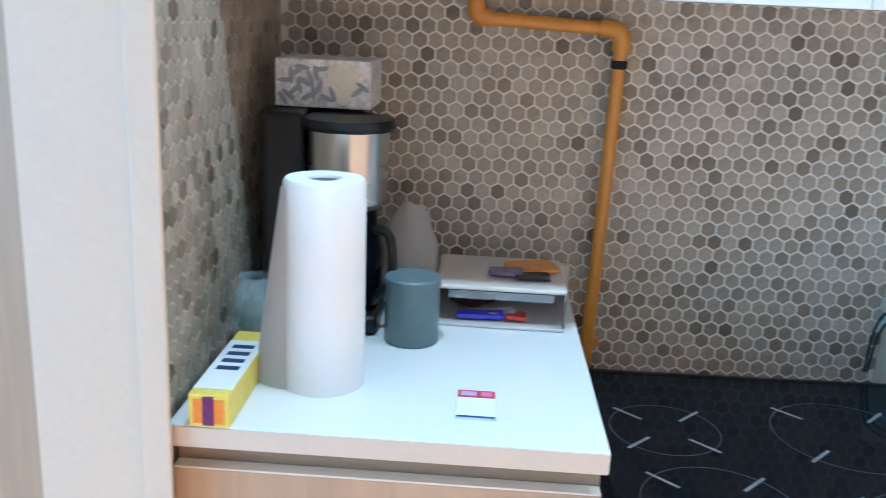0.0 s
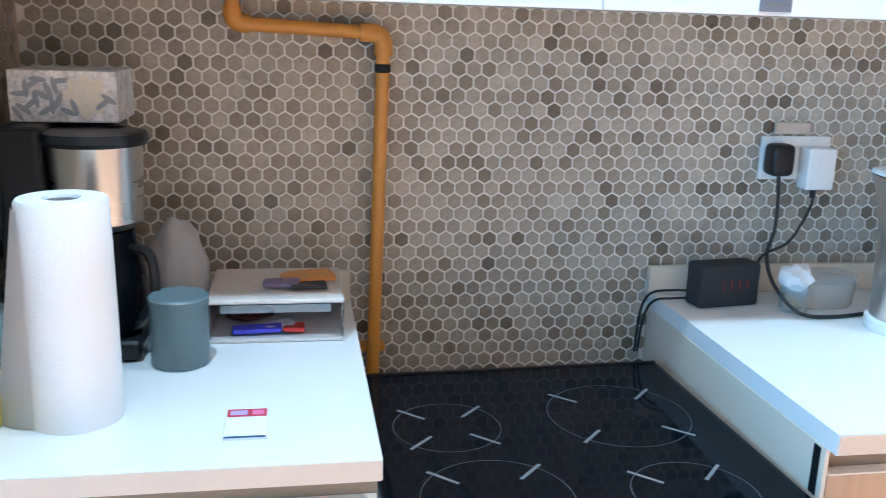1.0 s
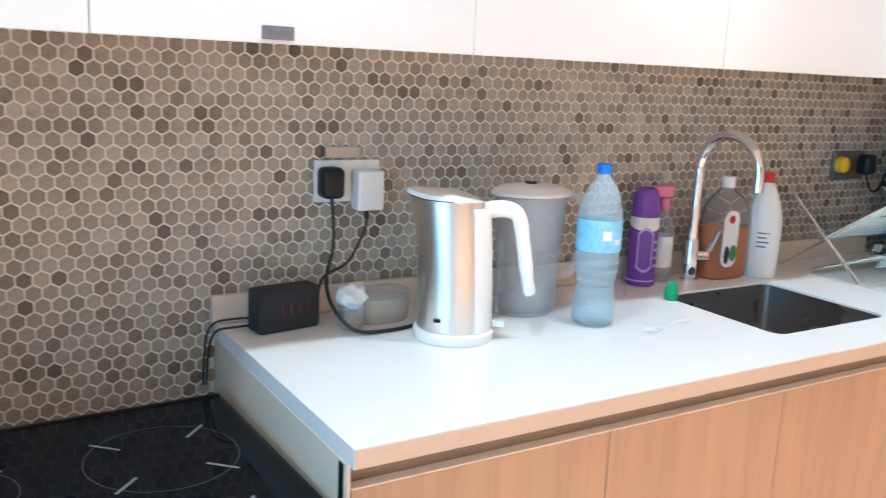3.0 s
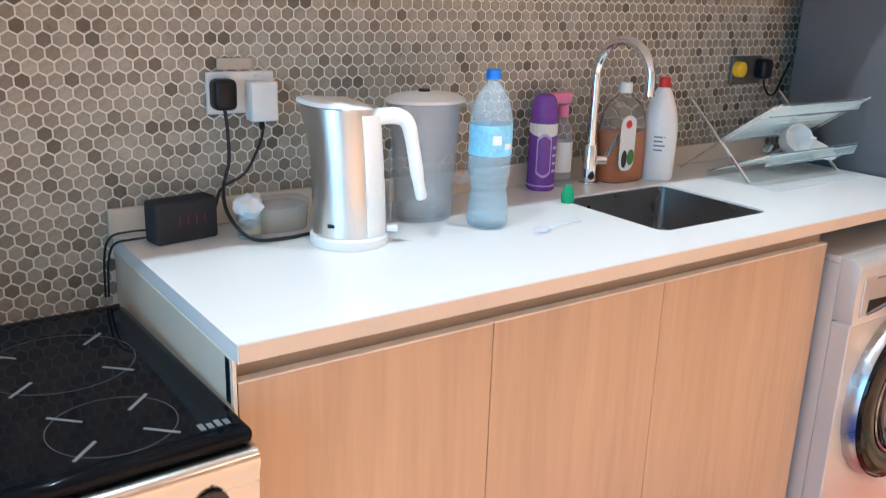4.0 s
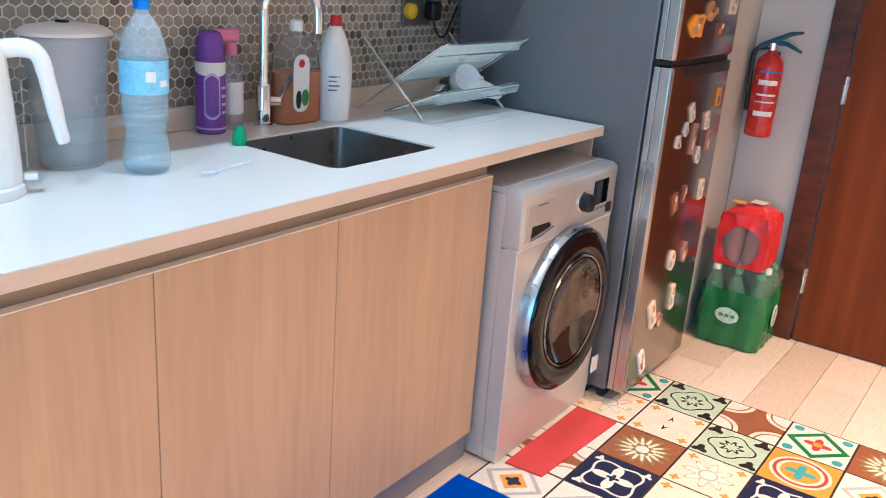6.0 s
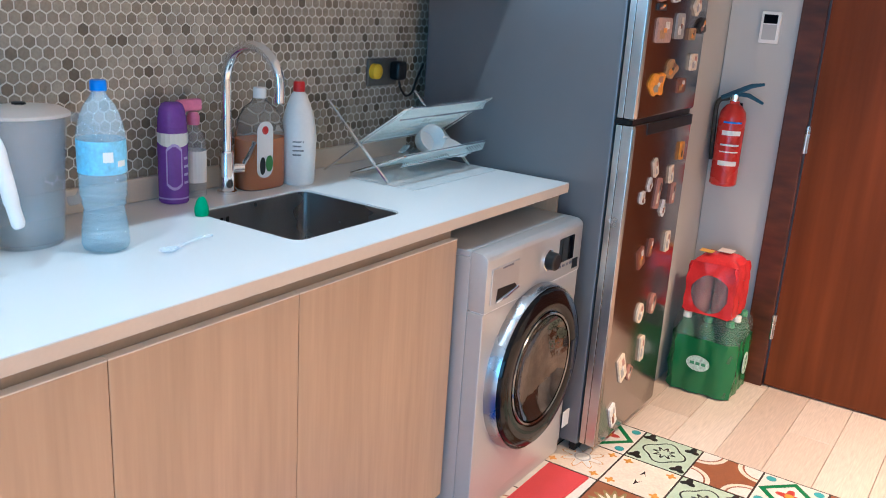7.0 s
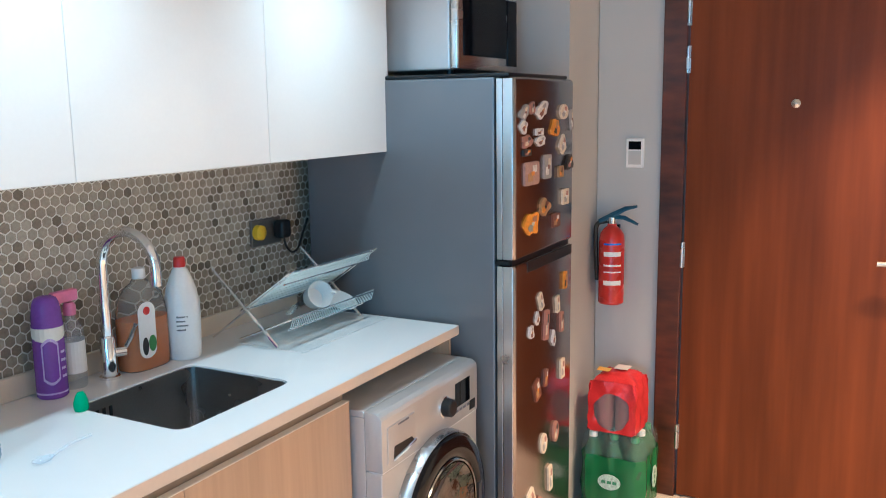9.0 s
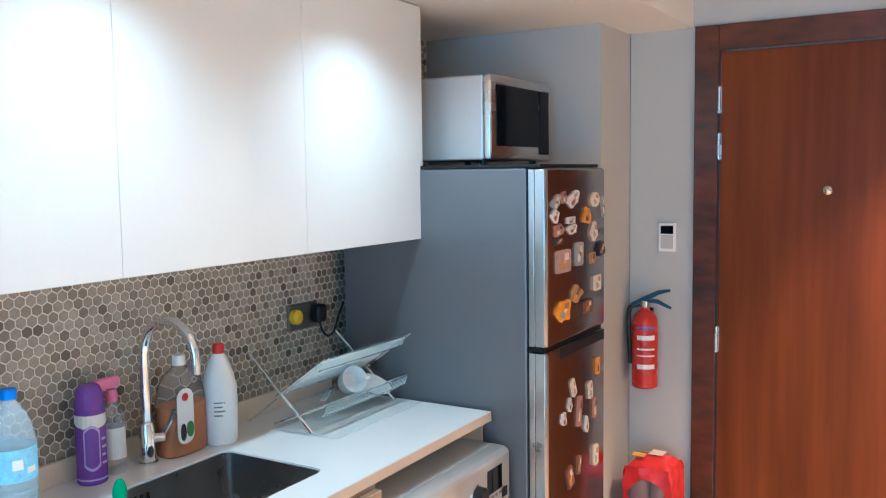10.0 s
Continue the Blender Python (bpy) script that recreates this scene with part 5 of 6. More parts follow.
# ---- by the entrance ----
th = thing("thermostat", (WALL_R - 0.01, -0.908, 1.33), "white wall thermostat with a dark display", "thermostat")
part("plate", box(WALL_R - 0.016, WALL_R - 0.0004, -0.943, -0.873, 1.327, 1.441, 0.004, 3), WHITE, th)
part("display", box(WALL_R - 0.0175, WALL_R - 0.0155, -0.933, -0.883, 1.398, 1.43, 0.001), BLACK_GLASS, th, "dark display")
part("keypad", box(WALL_R - 0.0175, WALL_R - 0.0155, -0.933, -0.883, 1.34, 1.394, 0.001), PAINT, th, "beige keypad")
ex = thing("fire_extinguisher", (3.045, -0.838, 0.80), "red fire extinguisher hung on the wall", "fire extinguisher")
ec = (3.042, -0.838)
EXT_RED = material("extinguisher_red", (0.5456, 0.0264, 0.0176), 0.28, vary=0.08)
part("cylinder", lathe([(0, 0.79), (0.045, 0.79), (0.05, 0.796), (0.05, 1.045), (0.046, 1.07), (0.03, 1.092), (0.018, 1.10), (0.018, 1.11), (0, 1.11)], (*ec, 0), 32), EXT_RED, ex, smooth=True)
part("valve", lathe([(0, 1.1105), (0.016, 1.1105), (0.016, 1.135), (0, 1.135)], (*ec, 0), 16), CHROME, ex, "metal valve")
lev = tube([(ec[0] - 0.01, ec[1] + 0.05, 1.118), (ec[0], ec[1], 1.142), (ec[0] - 0.005, ec[1] - 0.055, 1.172), (ec[0] - 0.005, ec[1] - 0.10, 1.182)], [0.010, 0.014, 0.011, 0.006], 8, flat=0.6)
tube([(ec[0], ec[1] + 0.01, 1.138), (ec[0] - 0.005, ec[1] - 0.05, 1.136), (ec[0] - 0.005, ec[1] - 0.105, 1.112)], [0.012, 0.010, 0.006], 8, lev, flat=0.6)
part("levers", lev, material("blue_lever", (0.02, 0.10, 0.17), 0.3), ex, "blue-black squeeze levers", True)
part("hose", tube(bend([(ec[0], ec[1] + 0.02, 1.12), (ec[0] - 0.01, ec[1] + 0.06, 1.10), (ec[0] - 0.01, ec[1] + 0.062, 1.0), (ec[0], ec[1] + 0.058, 0.88)], 6), 0.009, 8), CABLE, ex, "black hose", True)
part("bracket", box(3.088, WALL_R - 0.0005, -0.853, -0.823, 1.03, 1.10, 0.002), BLACK, ex)
for z, h, c in ((0.985, 0.03, WHITE), (0.945, 0.012, WHITE), (0.92, 0.008, WHITE), (0.87, 0.03, WHITE), (1.03, 0.012, BLUE_CAP)):
    bm = bmesh.new()
    q = [(ec[0] + 0.0503 * math.cos(radians(a)), ec[1] + 0.0503 * math.sin(radians(a))) for a in range(160, 245, 12)]
    lo = [bm.verts.new((*p, z)) for p in q]
    hi = [bm.verts.new((*p, z + h * 0.6)) for p in q]
    for i in range(len(q) - 1):
        bm.faces.new((lo[i], lo[i + 1], hi[i + 1], hi[i]))
    part("label_print", bm, c, ex, "printed label bar")

# two shrink-wrapped packs
GREEN_PET = film("green_bottle_plastic", (0.38, 0.66, 0.46), (0.10, 0.26, 0.14), 0.06, 0.5)
GREEN_FILM = film("green_printed_film", (0.20, 0.50, 0.28), (0.035, 0.20, 0.065), 0.16, 0.80)
CLEAR_FILM = film("clear_shrink_film", (0.96, 0.98, 0.97), (0.75, 0.82, 0.80), 0.04, 0.075)
GREEN_CAP = material("green_bottle_cap", (0.06, 0.26, 0.12), 0.35)
COLA = material("dark_red_drink", (0.34, 0.10, 0.11), 0.12, vary=0.3, scale=30, bump=0.0)
RED_FILM = material("red_shrink_film", (0.648, 0.0315, 0.0315), 0.2, vary=0.15, scale=20, bump=0.1)


def crinkle(bm, size, step=26.0, lift=0.5):
    for v in bm.verts:
        c = v.co.copy()
        v.co += Vector((noise.noise(c * step), noise.noise(c * step + Vector((9, 0, 0))), lift * noise.noise(c * step + Vector((0, 7, 0))))) * size
    return bm


def pet_bottle(c, r, h, mat, capmat, owner):
    b = part("bottle", lathe([(0, 0.001), (r * 0.8, 0.001), (r * 0.97, 0.012), (r * 0.97, h * 0.35), (r * 0.90, h * 0.42), (r * 0.97, h * 0.5), (r * 0.97, h * 0.68), (r * 0.8, h * 0.79), (r * 0.45, h * 0.88), (r * 0.33, h * 0.91), (r * 0.33, h * 0.93), (0, h * 0.93)], c, 18), mat, owner, smooth=True)
    part("cap", lathe([(0, h), (r * 0.36, h), (r * 0.4, h * 0.985), (r * 0.4, h * 0.931), (0, h * 0.931)], c, 12), capmat, b, smooth=True)


def scalloped(x0, x1, y0, y1, r, per):
    """An outline round rows of bottles, drawn in a little between them."""
    out = []
    for ax, ay, bx, by in ((x0 + r, y0, x1 - r, y0), (x1, y0 + r, x1, y1 - r), (x1 - r, y1, x0 + r, y1), (x0, y1 - r, x0, y0 + r)):
        n = max(8, int(math.hypot(bx - ax, by - ay) / 0.012))
        ux, uy = (by - ay), -(bx - ax)
        d = math.hypot(ux, uy)
        for k in range(n + 1):
            t = k / n
            dip = 0.006 * (1 - abs(math.cos(math.pi * t * d / per)))
            out.append((ax + (bx - ax) * t - ux / d * dip, ay + (by - ay) * t - uy / d * dip))
    return out


def sleeve(outline, levels, top_open=True):
    """A skin through scaled copies of the outline: (height, scale about the middle)."""
    bm = bmesh.new()
    mx, my = sum(p[0] for p in outline) / len(outline), sum(p[1] for p in outline) / len(outline)
    rings = [[bm.verts.new((mx + (x - mx) * f, my + (y - my) * f, z)) for x, y in outline] for z, f in levels]
    for lo, hi in zip(rings, rings[1:]):
        for k in range(len(lo)):
            bm.faces.new((lo[k], lo[(k + 1) % len(lo)], hi[(k + 1) % len(lo)], hi[k]))
    if not top_open:
        mid = bm.verts.new((mx, my, levels[-1][0] + 0.004))
        for k in range(len(outline)):
            bm.faces.new((rings[-1][k], rings[-1][(k + 1) % len(outline)], mid))
    return bm


gpk = thing("bottle_pack", (2.956, -0.914, 0.0), "green shrink-wrapped pack of water bottles on the floor", "bottle pack", "packs of bottles by the door")
GR, GH = 0.0415, 0.312
for i in range(3):
    for j in range(3):
        pet_bottle((2.832 + GR + 2 * GR * i, -0.79 - GR - 2 * GR * j, 0.0), GR, GH, GREEN_PET, GREEN_CAP if (i + j) % 3 else WHITE, gpk)
line = scalloped(2.828, 3.085, -1.043, -0.786, 0.03, 2 * GR)
part("printed_film", crinkle(sleeve(line, [(0.004, 0.90), (0.006, 0.985), (0.05, 1.0), (0.10, 1.005), (0.15, 1.0), (0.20, 0.998), (0.228, 0.99)]), 0.009), GREEN_FILM, gpk, "green printed shrink film", True)
part("clear_film", crinkle(sleeve(line, [(0.2285, 0.988), (0.25, 0.99), (0.275, 0.97), (0.297, 0.91), (0.314, 0.80), (0.317, 0.5)], False), 0.014, 34.0), CLEAR_FILM, gpk, "clear crinkled film over the caps", True)
BADGE = material("pale_green_badge", (0.52, 0.66, 0.56), 0.35, vary=0.3, scale=60)
for m in (pose(2.816, -0.915, 0.135, 0, -90, 0), pose(2.95, -1.0535, 0.135, 90, 0, 0)):
    gb = lathe([(0, 0.003), (0.036, 0.003), (0.036, 0.0), (0, 0.0)], (0, 0, 0), 28, sx=0.85, sy=1.25)
    bmesh.ops.transform(gb, matrix=m, verts=gb.verts)
    part("badge", gb, BADGE, gpk, "pale oval badge")
    for k in range(3):
        bar = box(-0.006, 0.006, -0.03 + 0.022 * k, -0.014 + 0.022 * k, 0.0031, 0.0037)
        bmesh.ops.transform(bar, matrix=m, verts=bar.verts)
        part("badge_print", bar, GREEN_CAP, gpk, "green print bar")

# red pack: film with a round opening on each side, bottles showing through
rpk = thing("drink_pack", (2.943, -0.907, 0.3185), "red shrink-wrapped pack of drinks on the green pack", "drink pack", "packs of bottles by the door")
RB, RZ0, RZ1 = 0.0425, 0.3185, 0.548
for i in range(2):
    for j in range(2):
        pet_bottle((2.858 + RB + 2 * RB * i, -0.822 - RB - 2 * RB * j, RZ0), RB, 0.215, COLA, RED, rpk)
RX, RY = (2.853, 3.033), (-1.001, -0.813)


def holed(u0, u1, v0, v1, cu, cv, hu, hv, place):
    """A film side of a pack, its round opening left free."""
    bm = bmesh.new()
    rings = []
    for f in (0.0, 0.25, 0.55, 1.0):
        ring = []
        for k in range(48):
            a = 2 * math.pi * k / 48
            c, sn = math.cos(a), math.sin(a)
            reach = min((u1 - cu if c > 0 else cu - u0) / max(abs(c), 1e-6), (v1 - cv if sn > 0 else cv - v0) / max(abs(sn), 1e-6))
            iu, iv, ou, ov = cu + hu * c, cv + hv * sn, cu + reach * c, cv + reach * sn
            ring.append(bm.verts.new(place(iu + (ou - iu) * f, iv + (ov - iv) * f)))
        rings.append(ring)
    for p, q in zip(rings, rings[1:]):
        for k in range(48):
            bm.faces.new((p[k], p[(k + 1) % 48], q[(k + 1) % 48], q[k]))
    return bm


for x, side in ((RX[0], -1), (RX[1], 1)):
    part("film_side", crinkle(holed(RY[0], RY[1], RZ0 + 0.001, RZ1 - 0.03, -0.907, RZ0 + 0.084, 0.072, 0.075, lambda u, v, x=x, side=side: (x - side * max(0.0, v - 0.46) * 0.25, u, v)), 0.007), RED_FILM, rpk, "crinkled red film with a round opening", True)
    part("clear_window", crinkle(slab([(-0.907 + 0.076 * math.cos(radians(a)), RZ0 + 0.084 + 0.079 * math.sin(radians(a))) for a in range(0, 360, 15)], x + 0.004 * -side, x + 0.0045 * -side, axis="x"), 0.004), CLEAR_FILM, rpk, "clear film over the opening", True)
for y, side in ((RY[0], -1), (RY[1], 1)):
    sd = bmesh.new()
    bmesh.ops.create_grid(sd, x_segments=10, y_segments=12, size=0.5)
    for v in sd.verts:
        z = RZ0 + 0.001 + (v.co.y + 0.5) * (RZ1 - 0.031 - RZ0)
        v.co = Vector((RX[0] + (v.co.x + 0.5) * (RX[1] - RX[0]), y - side * max(0.0, z - 0.46) * 0.25, z))
    part("film_side", crinkle(sd, 0.007), RED_FILM, rpk, "crinkled red film", True)
tp2 = bmesh.new()
bmesh.ops.create_grid(tp2, x_segments=14, y_segments=14, size=0.5)
for v in tp2.verts:
    u, w = v.co.x * 2, v.co.y * 2
    drop = max(abs(u), abs(w)) ** 4 * 0.03
    v.co = Vector((2.943 + u * 0.077, -0.907 + w * 0.081, RZ1 - drop))
part("film_top", crinkle(tp2, 0.008), RED_FILM, rpk, "puckered red film top", True)
part("print", crinkle(box(2.885, 2.925, -0.885, -0.835, 0.5555, 0.557), 0.003), material("yellow_ink", (0.85, 0.45, 0.03), 0.35), rpk, "yellow print field")
part("print", crinkle(box(2.93, 2.99, -0.945, -0.89, 0.5555, 0.557), 0.003), material("pale_ink", (0.80, 0.66, 0.62), 0.35), rpk, "pale print field")

# ---- fridge magnets ----
MAG = [("brown", (0.20, 0.07, 0.04)), ("cream", (0.72, 0.62, 0.48)), ("orange", (0.75, 0.30, 0.03)), ("white", (0.75, 0.73, 0.70)), ("pink", (0.42, 0.20, 0.15)), ("tan", (0.45, 0.26, 0.12)), ("grey", (0.35, 0.34, 0.33)), ("black", (0.03, 0.03, 0.03)), ("rose", (0.44, 0.29, 0.25)), ("amber", (0.90, 0.36, 0.02))]
MAG_MAT = [material("magnet_" + n, c, 0.4, vary=0.3, scale=70) for n, c in MAG]
FACE = DF - 0.0004


def magnet(x, z, w, h, kind, m, tilt=0.0):
    g = thing("fridge_magnet", (x, FACE, z), MAG[m][0] + " souvenir magnet on the fridge door", "magnet", "magnets on the fridge")
    if kind == "disc":
        o = [(w / 2 * math.cos(radians(a)), h / 2 * math.sin(radians(a))) for a in range(0, 360, 24)]
    elif kind == "blob":
        o = [(w / 2 * (1 + 0.25 * math.sin(3 * radians(a) + x * 90)) * math.cos(radians(a)), h / 2 * (1 + 0.2 * math.cos(4 * radians(a) + z * 70)) * math.sin(radians(a))) for a in range(0, 360, 20)]
    else:
        o = round_rect(-w / 2, w / 2, -h / 2, h / 2, min(w, h) * 0.15, 2)
    c, s = math.cos(radians(tilt)), math.sin(radians(tilt))
    part("figure", slab([(x + u * c - v * s, z + u * s + v * c) for u, v in o], FACE - 0.007, FACE, axis="y"), MAG_MAT[m], g)
    for n, (du, dv, f, h) in enumerate(((0.16 * w, 0.20 * h, 0.30, 3), (-0.14 * w, -0.16 * h, 0.34, 5), (0.02 * w, 0.0, 0.18, 2))):
        part("print", slab([(x + (f * u + du) * c - (f * v + dv) * s, z + (f * u + du) * s + (f * v + dv) * c) for u, v in o], FACE - 0.0078 - 0.0006 * n, FACE - 0.0071, axis="y"), MAG_MAT[(m + h) % 8], g, "raised printed detail")


for row in (
    (2.161, 1.554, 0.066, 0.039, "blob", 6, 20),
    (2.156, 1.513, 0.051, 0.039, "blob", 3, 0),
    (2.222, 1.568, 0.032, 0.034, "card", 4, 15),
    (2.302, 1.560, 0.091, 0.046, "blob", 3, 15),
    (2.493, 1.553, 0.073, 0.049, "disc", 1, 0),
    (2.419, 1.503, 0.066, 0.054, "blob", 2, 10),
    (2.181, 1.468, 0.070, 0.039, "blob", 4, 0),
    (2.181, 1.434, 0.061, 0.020, "card", 7, 0),
    (2.281, 1.494, 0.059, 0.021, "card", 3, 0),
    (2.292, 1.465, 0.070, 0.032, "blob", 3, 0),
    (2.485, 1.446, 0.056, 0.058, "blob", 1, 0),
    (2.566, 1.525, 0.026, 0.069, "card", 6, 15),
    (2.218, 1.369, 0.114, 0.071, "card", 8, 0),
    (2.349, 1.381, 0.064, 0.076, "card", 6, 0),
    (2.468, 1.357, 0.047, 0.037, "card", 5, 0),
    (2.553, 1.383, 0.061, 0.050, "blob", 7, 0),
    (2.515, 1.269, 0.059, 0.053, "card", 1, 0),
    (2.324, 1.254, 0.091, 0.052, "blob", 5, 0),
    (2.222, 1.212, 0.111, 0.071, "blob", 9, 0),
    (2.427, 1.199, 0.070, 0.045, "card", 0, 0),
    (2.30, 0.95, 0.03, 0.06, "card", 1, 25), (2.27, 0.90, 0.028, 0.04, "blob", 3, 0), (2.22, 0.865, 0.035, 0.045, "blob", 3, 20), (2.35, 0.86, 0.035, 0.10, "card", 4, -8),
    (2.45, 0.91, 0.03, 0.06, "card", 1, 10), (2.415, 0.80, 0.03, 0.05, "blob", 3, 0), (2.49, 0.84, 0.03, 0.07, "card", 4, 0), (2.52, 0.98, 0.03, 0.06, "card", 2, 0),
    (2.27, 0.66, 0.05, 0.07, "card", 0, 20), (2.345, 0.68, 0.03, 0.06, "card", 0, -10), (2.50, 0.67, 0.04, 0.07, "card", 1, 0), (2.33, 0.455, 0.055, 0.07, "disc", 1, 0),
    (2.44, 0.46, 0.05, 0.075, "disc", 4, 0), (2.23, 0.29, 0.05, 0.10, "card", 1, 25), (2.30, 0.25, 0.04, 0.055, "blob", 4, 0), (2.39, 0.31, 0.035, 0.09, "card", 1, 5), (2.20, 0.13, 0.04, 0.09, "card", 3, 25),
):
    magnet(*row)

# ---- mats on the floor ----
TS = 0.203
MAT_X1, MAT_Y0 = 2.405, -0.69
rug = thing("patchwork_mat", (1.6, -1.1, 0.0), "vinyl runner printed with patchwork cement tiles", "floor mat")
NX, NY = 9, 5
part("backing", box(MAT_X1 - NX * TS - 0.004, MAT_X1 + 0.003, MAT_Y0 - NY * TS - 0.003, MAT_Y0 + 0.003, 0.0004, 0.0016), material("vinyl_backing", (0.035, 0.025, 0.02), 0.5), rug, "dark vinyl border")
INK = {n: material("print_" + n, tuple(0.86 * v for v in c), 0.35, vary=0.12, scale=20) for n, c in (
    ("cream", (0.82, 0.70, 0.58)), ("white", (0.78, 0.74, 0.68)), ("mint", (0.50, 0.62, 0.48)), ("navy", (0.015, 0.02, 0.07)), ("black", (0.02, 0.018, 0.018)), ("green", (0.02, 0.20, 0.07)),
    ("red", (0.50, 0.06, 0.05)), ("orange", (0.72, 0.33, 0.05)), ("teal", (0.08, 0.38, 0.42)), ("olive", (0.28, 0.22, 0.09)), ("grey", (0.45, 0.45, 0.46)), ("brown", (0.30, 0.11, 0.05)))}


def polar(n, r, wob, lobes, ph=0.0):
    return [((r + wob * math.cos(lobes * 2 * math.pi * k / n + ph)) * math.cos(2 * math.pi * k / n), (r + wob * math.cos(lobes * 2 * math.pi * k / n + ph)) * math.sin(2 * math.pi * k / n)) for k in range(n)]


def motif(kind):
    """Base ink, then layers of (ink, outline) from the lowest to the highest."""
    s = TS / 2
    dia = [(s * 0.9, 0), (0, s * 0.9), (-s * 0.9, 0), (0, -s * 0.9)]

    def small(o, f, dx=0.0, dy=0.0):
        return [(u * f + dx, v * f + dy) for u, v in o]

    corners = [(a * s * 0.72, b * s * 0.72) for a in (1, -1) for b in (1, -1)]
    sides = [(s * 0.6, 0), (-s * 0.6, 0), (0, s * 0.6), (0, -s * 0.6)]
    if kind == 0:
        return "mint", [("black", polar(64, s * 0.66, s * 0.08, 4)), ("mint", polar(64, s * 0.6, s * 0.08, 4)), ("black", polar(48, s * 0.3, s * 0.1, 8)), ("mint", polar(48, s * 0.2, s * 0.05, 8))] + [("black", small(polar(24, s * 0.2, s * 0.07, 3), 1, dx, dy)) for dx, dy in corners]
    if kind == 1:
        return "cream", [("black", [(-s * 0.5, s * 0.05), (-s * 0.15, s * 0.1), (-s * 0.3, 0), (-s * 0.15, -s * 0.1)]), ("black", [(s * 0.5, s * 0.05), (s * 0.15, s * 0.1), (s * 0.3, 0), (s * 0.15, -s * 0.1)])] + [("orange", small(polar(20, s * 0.13, s * 0.05, 4), 1, dx, dy)) for dx, dy in corners]
    if kind == 2:
        return "brown", [("olive", polar(96, s * 0.72, s * 0.16, 16)), ("cream", polar(96, s * 0.5, s * 0.2, 16)), ("olive", polar(48, s * 0.3, s * 0.06, 8)), ("white", polar(24, s * 0.2, 0, 1))]
    if kind == 3:
        return "navy", [("white", polar(64, s * 0.8, s * 0.12, 4, math.pi)), ("navy", polar(64, s * 0.72, s * 0.12, 4, math.pi)), ("white", polar(48, s * 0.4, s * 0.22, 4)), ("navy", polar(32, s * 0.14, s * 0.06, 4))] + [("white", small(polar(20, s * 0.12, s * 0.05, 3), 1, dx, dy)) for dx, dy in corners]
    if kind == 4:
        return "white", [("grey", dia), ("white", small(dia, 0.8)), ("orange", small(dia, 0.5)), ("navy", small(polar(24, s * 0.2, s * 0.05, 4), 1))]
    if kind == 5:
        return "cream", [("orange", polar(48, s * 0.55, s * 0.2, 8)), ("white", polar(48, s * 0.5, s * 0.2, 8)), ("grey", polar(32, s * 0.28, 0, 1)), ("white", polar(32, s * 0.22, 0, 1))] + [("orange", small(polar(16, s * 0.12, s * 0.05, 4), 1, dx, dy)) for dx, dy in corners]
    if kind == 6:
        return "orange", [("cream", polar(64, s * 0.86, 0, 1)), ("red", polar(64, s * 0.76, 0, 1)), ("cream", polar(64, s * 0.66, 0, 1)), ("orange", polar(64, s * 0.55, 0, 1)), ("teal", polar(40, s * 0.3, s * 0.14, 4))]
    if kind == 7:
        return "white", [("green", small(dia, 1.05)), ("white", small(dia, 0.78)), ("red", polar(32, s * 0.3, s * 0.12, 4)), ("orange", polar(24, s * 0.14, 0, 1))] + [("teal", small(polar(16, s * 0.16, 0, 1), 1, dx, dy)) for dx, dy in corners]
    if kind == 8:
        return "brown", [c for dx, dy in [(a * s * 0.98, b * s * 0.98) for a in (1, -1) for b in (1, -1)] for c in (("cream", small(polar(40, s * 0.8, 0, 1), 1, dx, dy)), ("brown", small(polar(40, s * 0.66, 0, 1), 1, dx, dy)), ("white", small(polar(40, s * 0.6, 0, 1), 1, dx, dy)))]
    return "white", [("brown", [(-s * 0.9, -s * 0.25), (-s * 0.4, -s * 0.5), (s * 0.4, -s * 0.5), (s * 0.9, -s * 0.25), (s * 0.9, s * 0.25), (s * 0.4, s * 0.5), (-s * 0.4, s * 0.5), (-s * 0.9, s * 0.25)]), ("white", [(-s * 0.8, -s * 0.2), (-s * 0.35, -s * 0.4), (s * 0.35, -s * 0.4), (s * 0.8, -s * 0.2), (s * 0.8, s * 0.2), (s * 0.35, s * 0.4), (-s * 0.35, s * 0.4), (-s * 0.8, s * 0.2)]), ("teal", polar(32, s * 0.3, s * 0.08, 5))]


LAYOUT = ("7598475193", "0123498276", "8051973426", "7635204189", "2481067953")
cache = {}
for j in range(NY):
    for i in range(NX):
        kind = int(LAYOUT[j][i])
        cx, cy = MAT_X1 - TS * (i + 0.5), MAT_Y0 - TS * (j + 0.5)
        base, layers = motif(kind)
        if kind not in cache:
            h = TS / 2 - 0.0034
            meshes = [finish("tile_print", box(-h, h, -h, h, 0.0, 0.0006), INK[base])]
            for n, (ink, o) in enumerate(layers):
                lim = TS / 2 - 0.0029
                o = [(max(-lim, min(lim, u)), max(-lim, min(lim, v))) for u, v in o]
                meshes.append(finish("ornament", slab(o, 0.0006 + 0.00012 * n, 0.0007 + 0.00012 * (n + 1)), INK[ink]))
            cache[kind] = meshes
        t = new("tile_print", cache[kind][0])
        t.parent, t.location = rug, Vector((cx, cy, 0.0017)) - Vector(rug.location)
        for me in cache[kind][1:]:
            o = new("ornament", me)
            o.parent = t

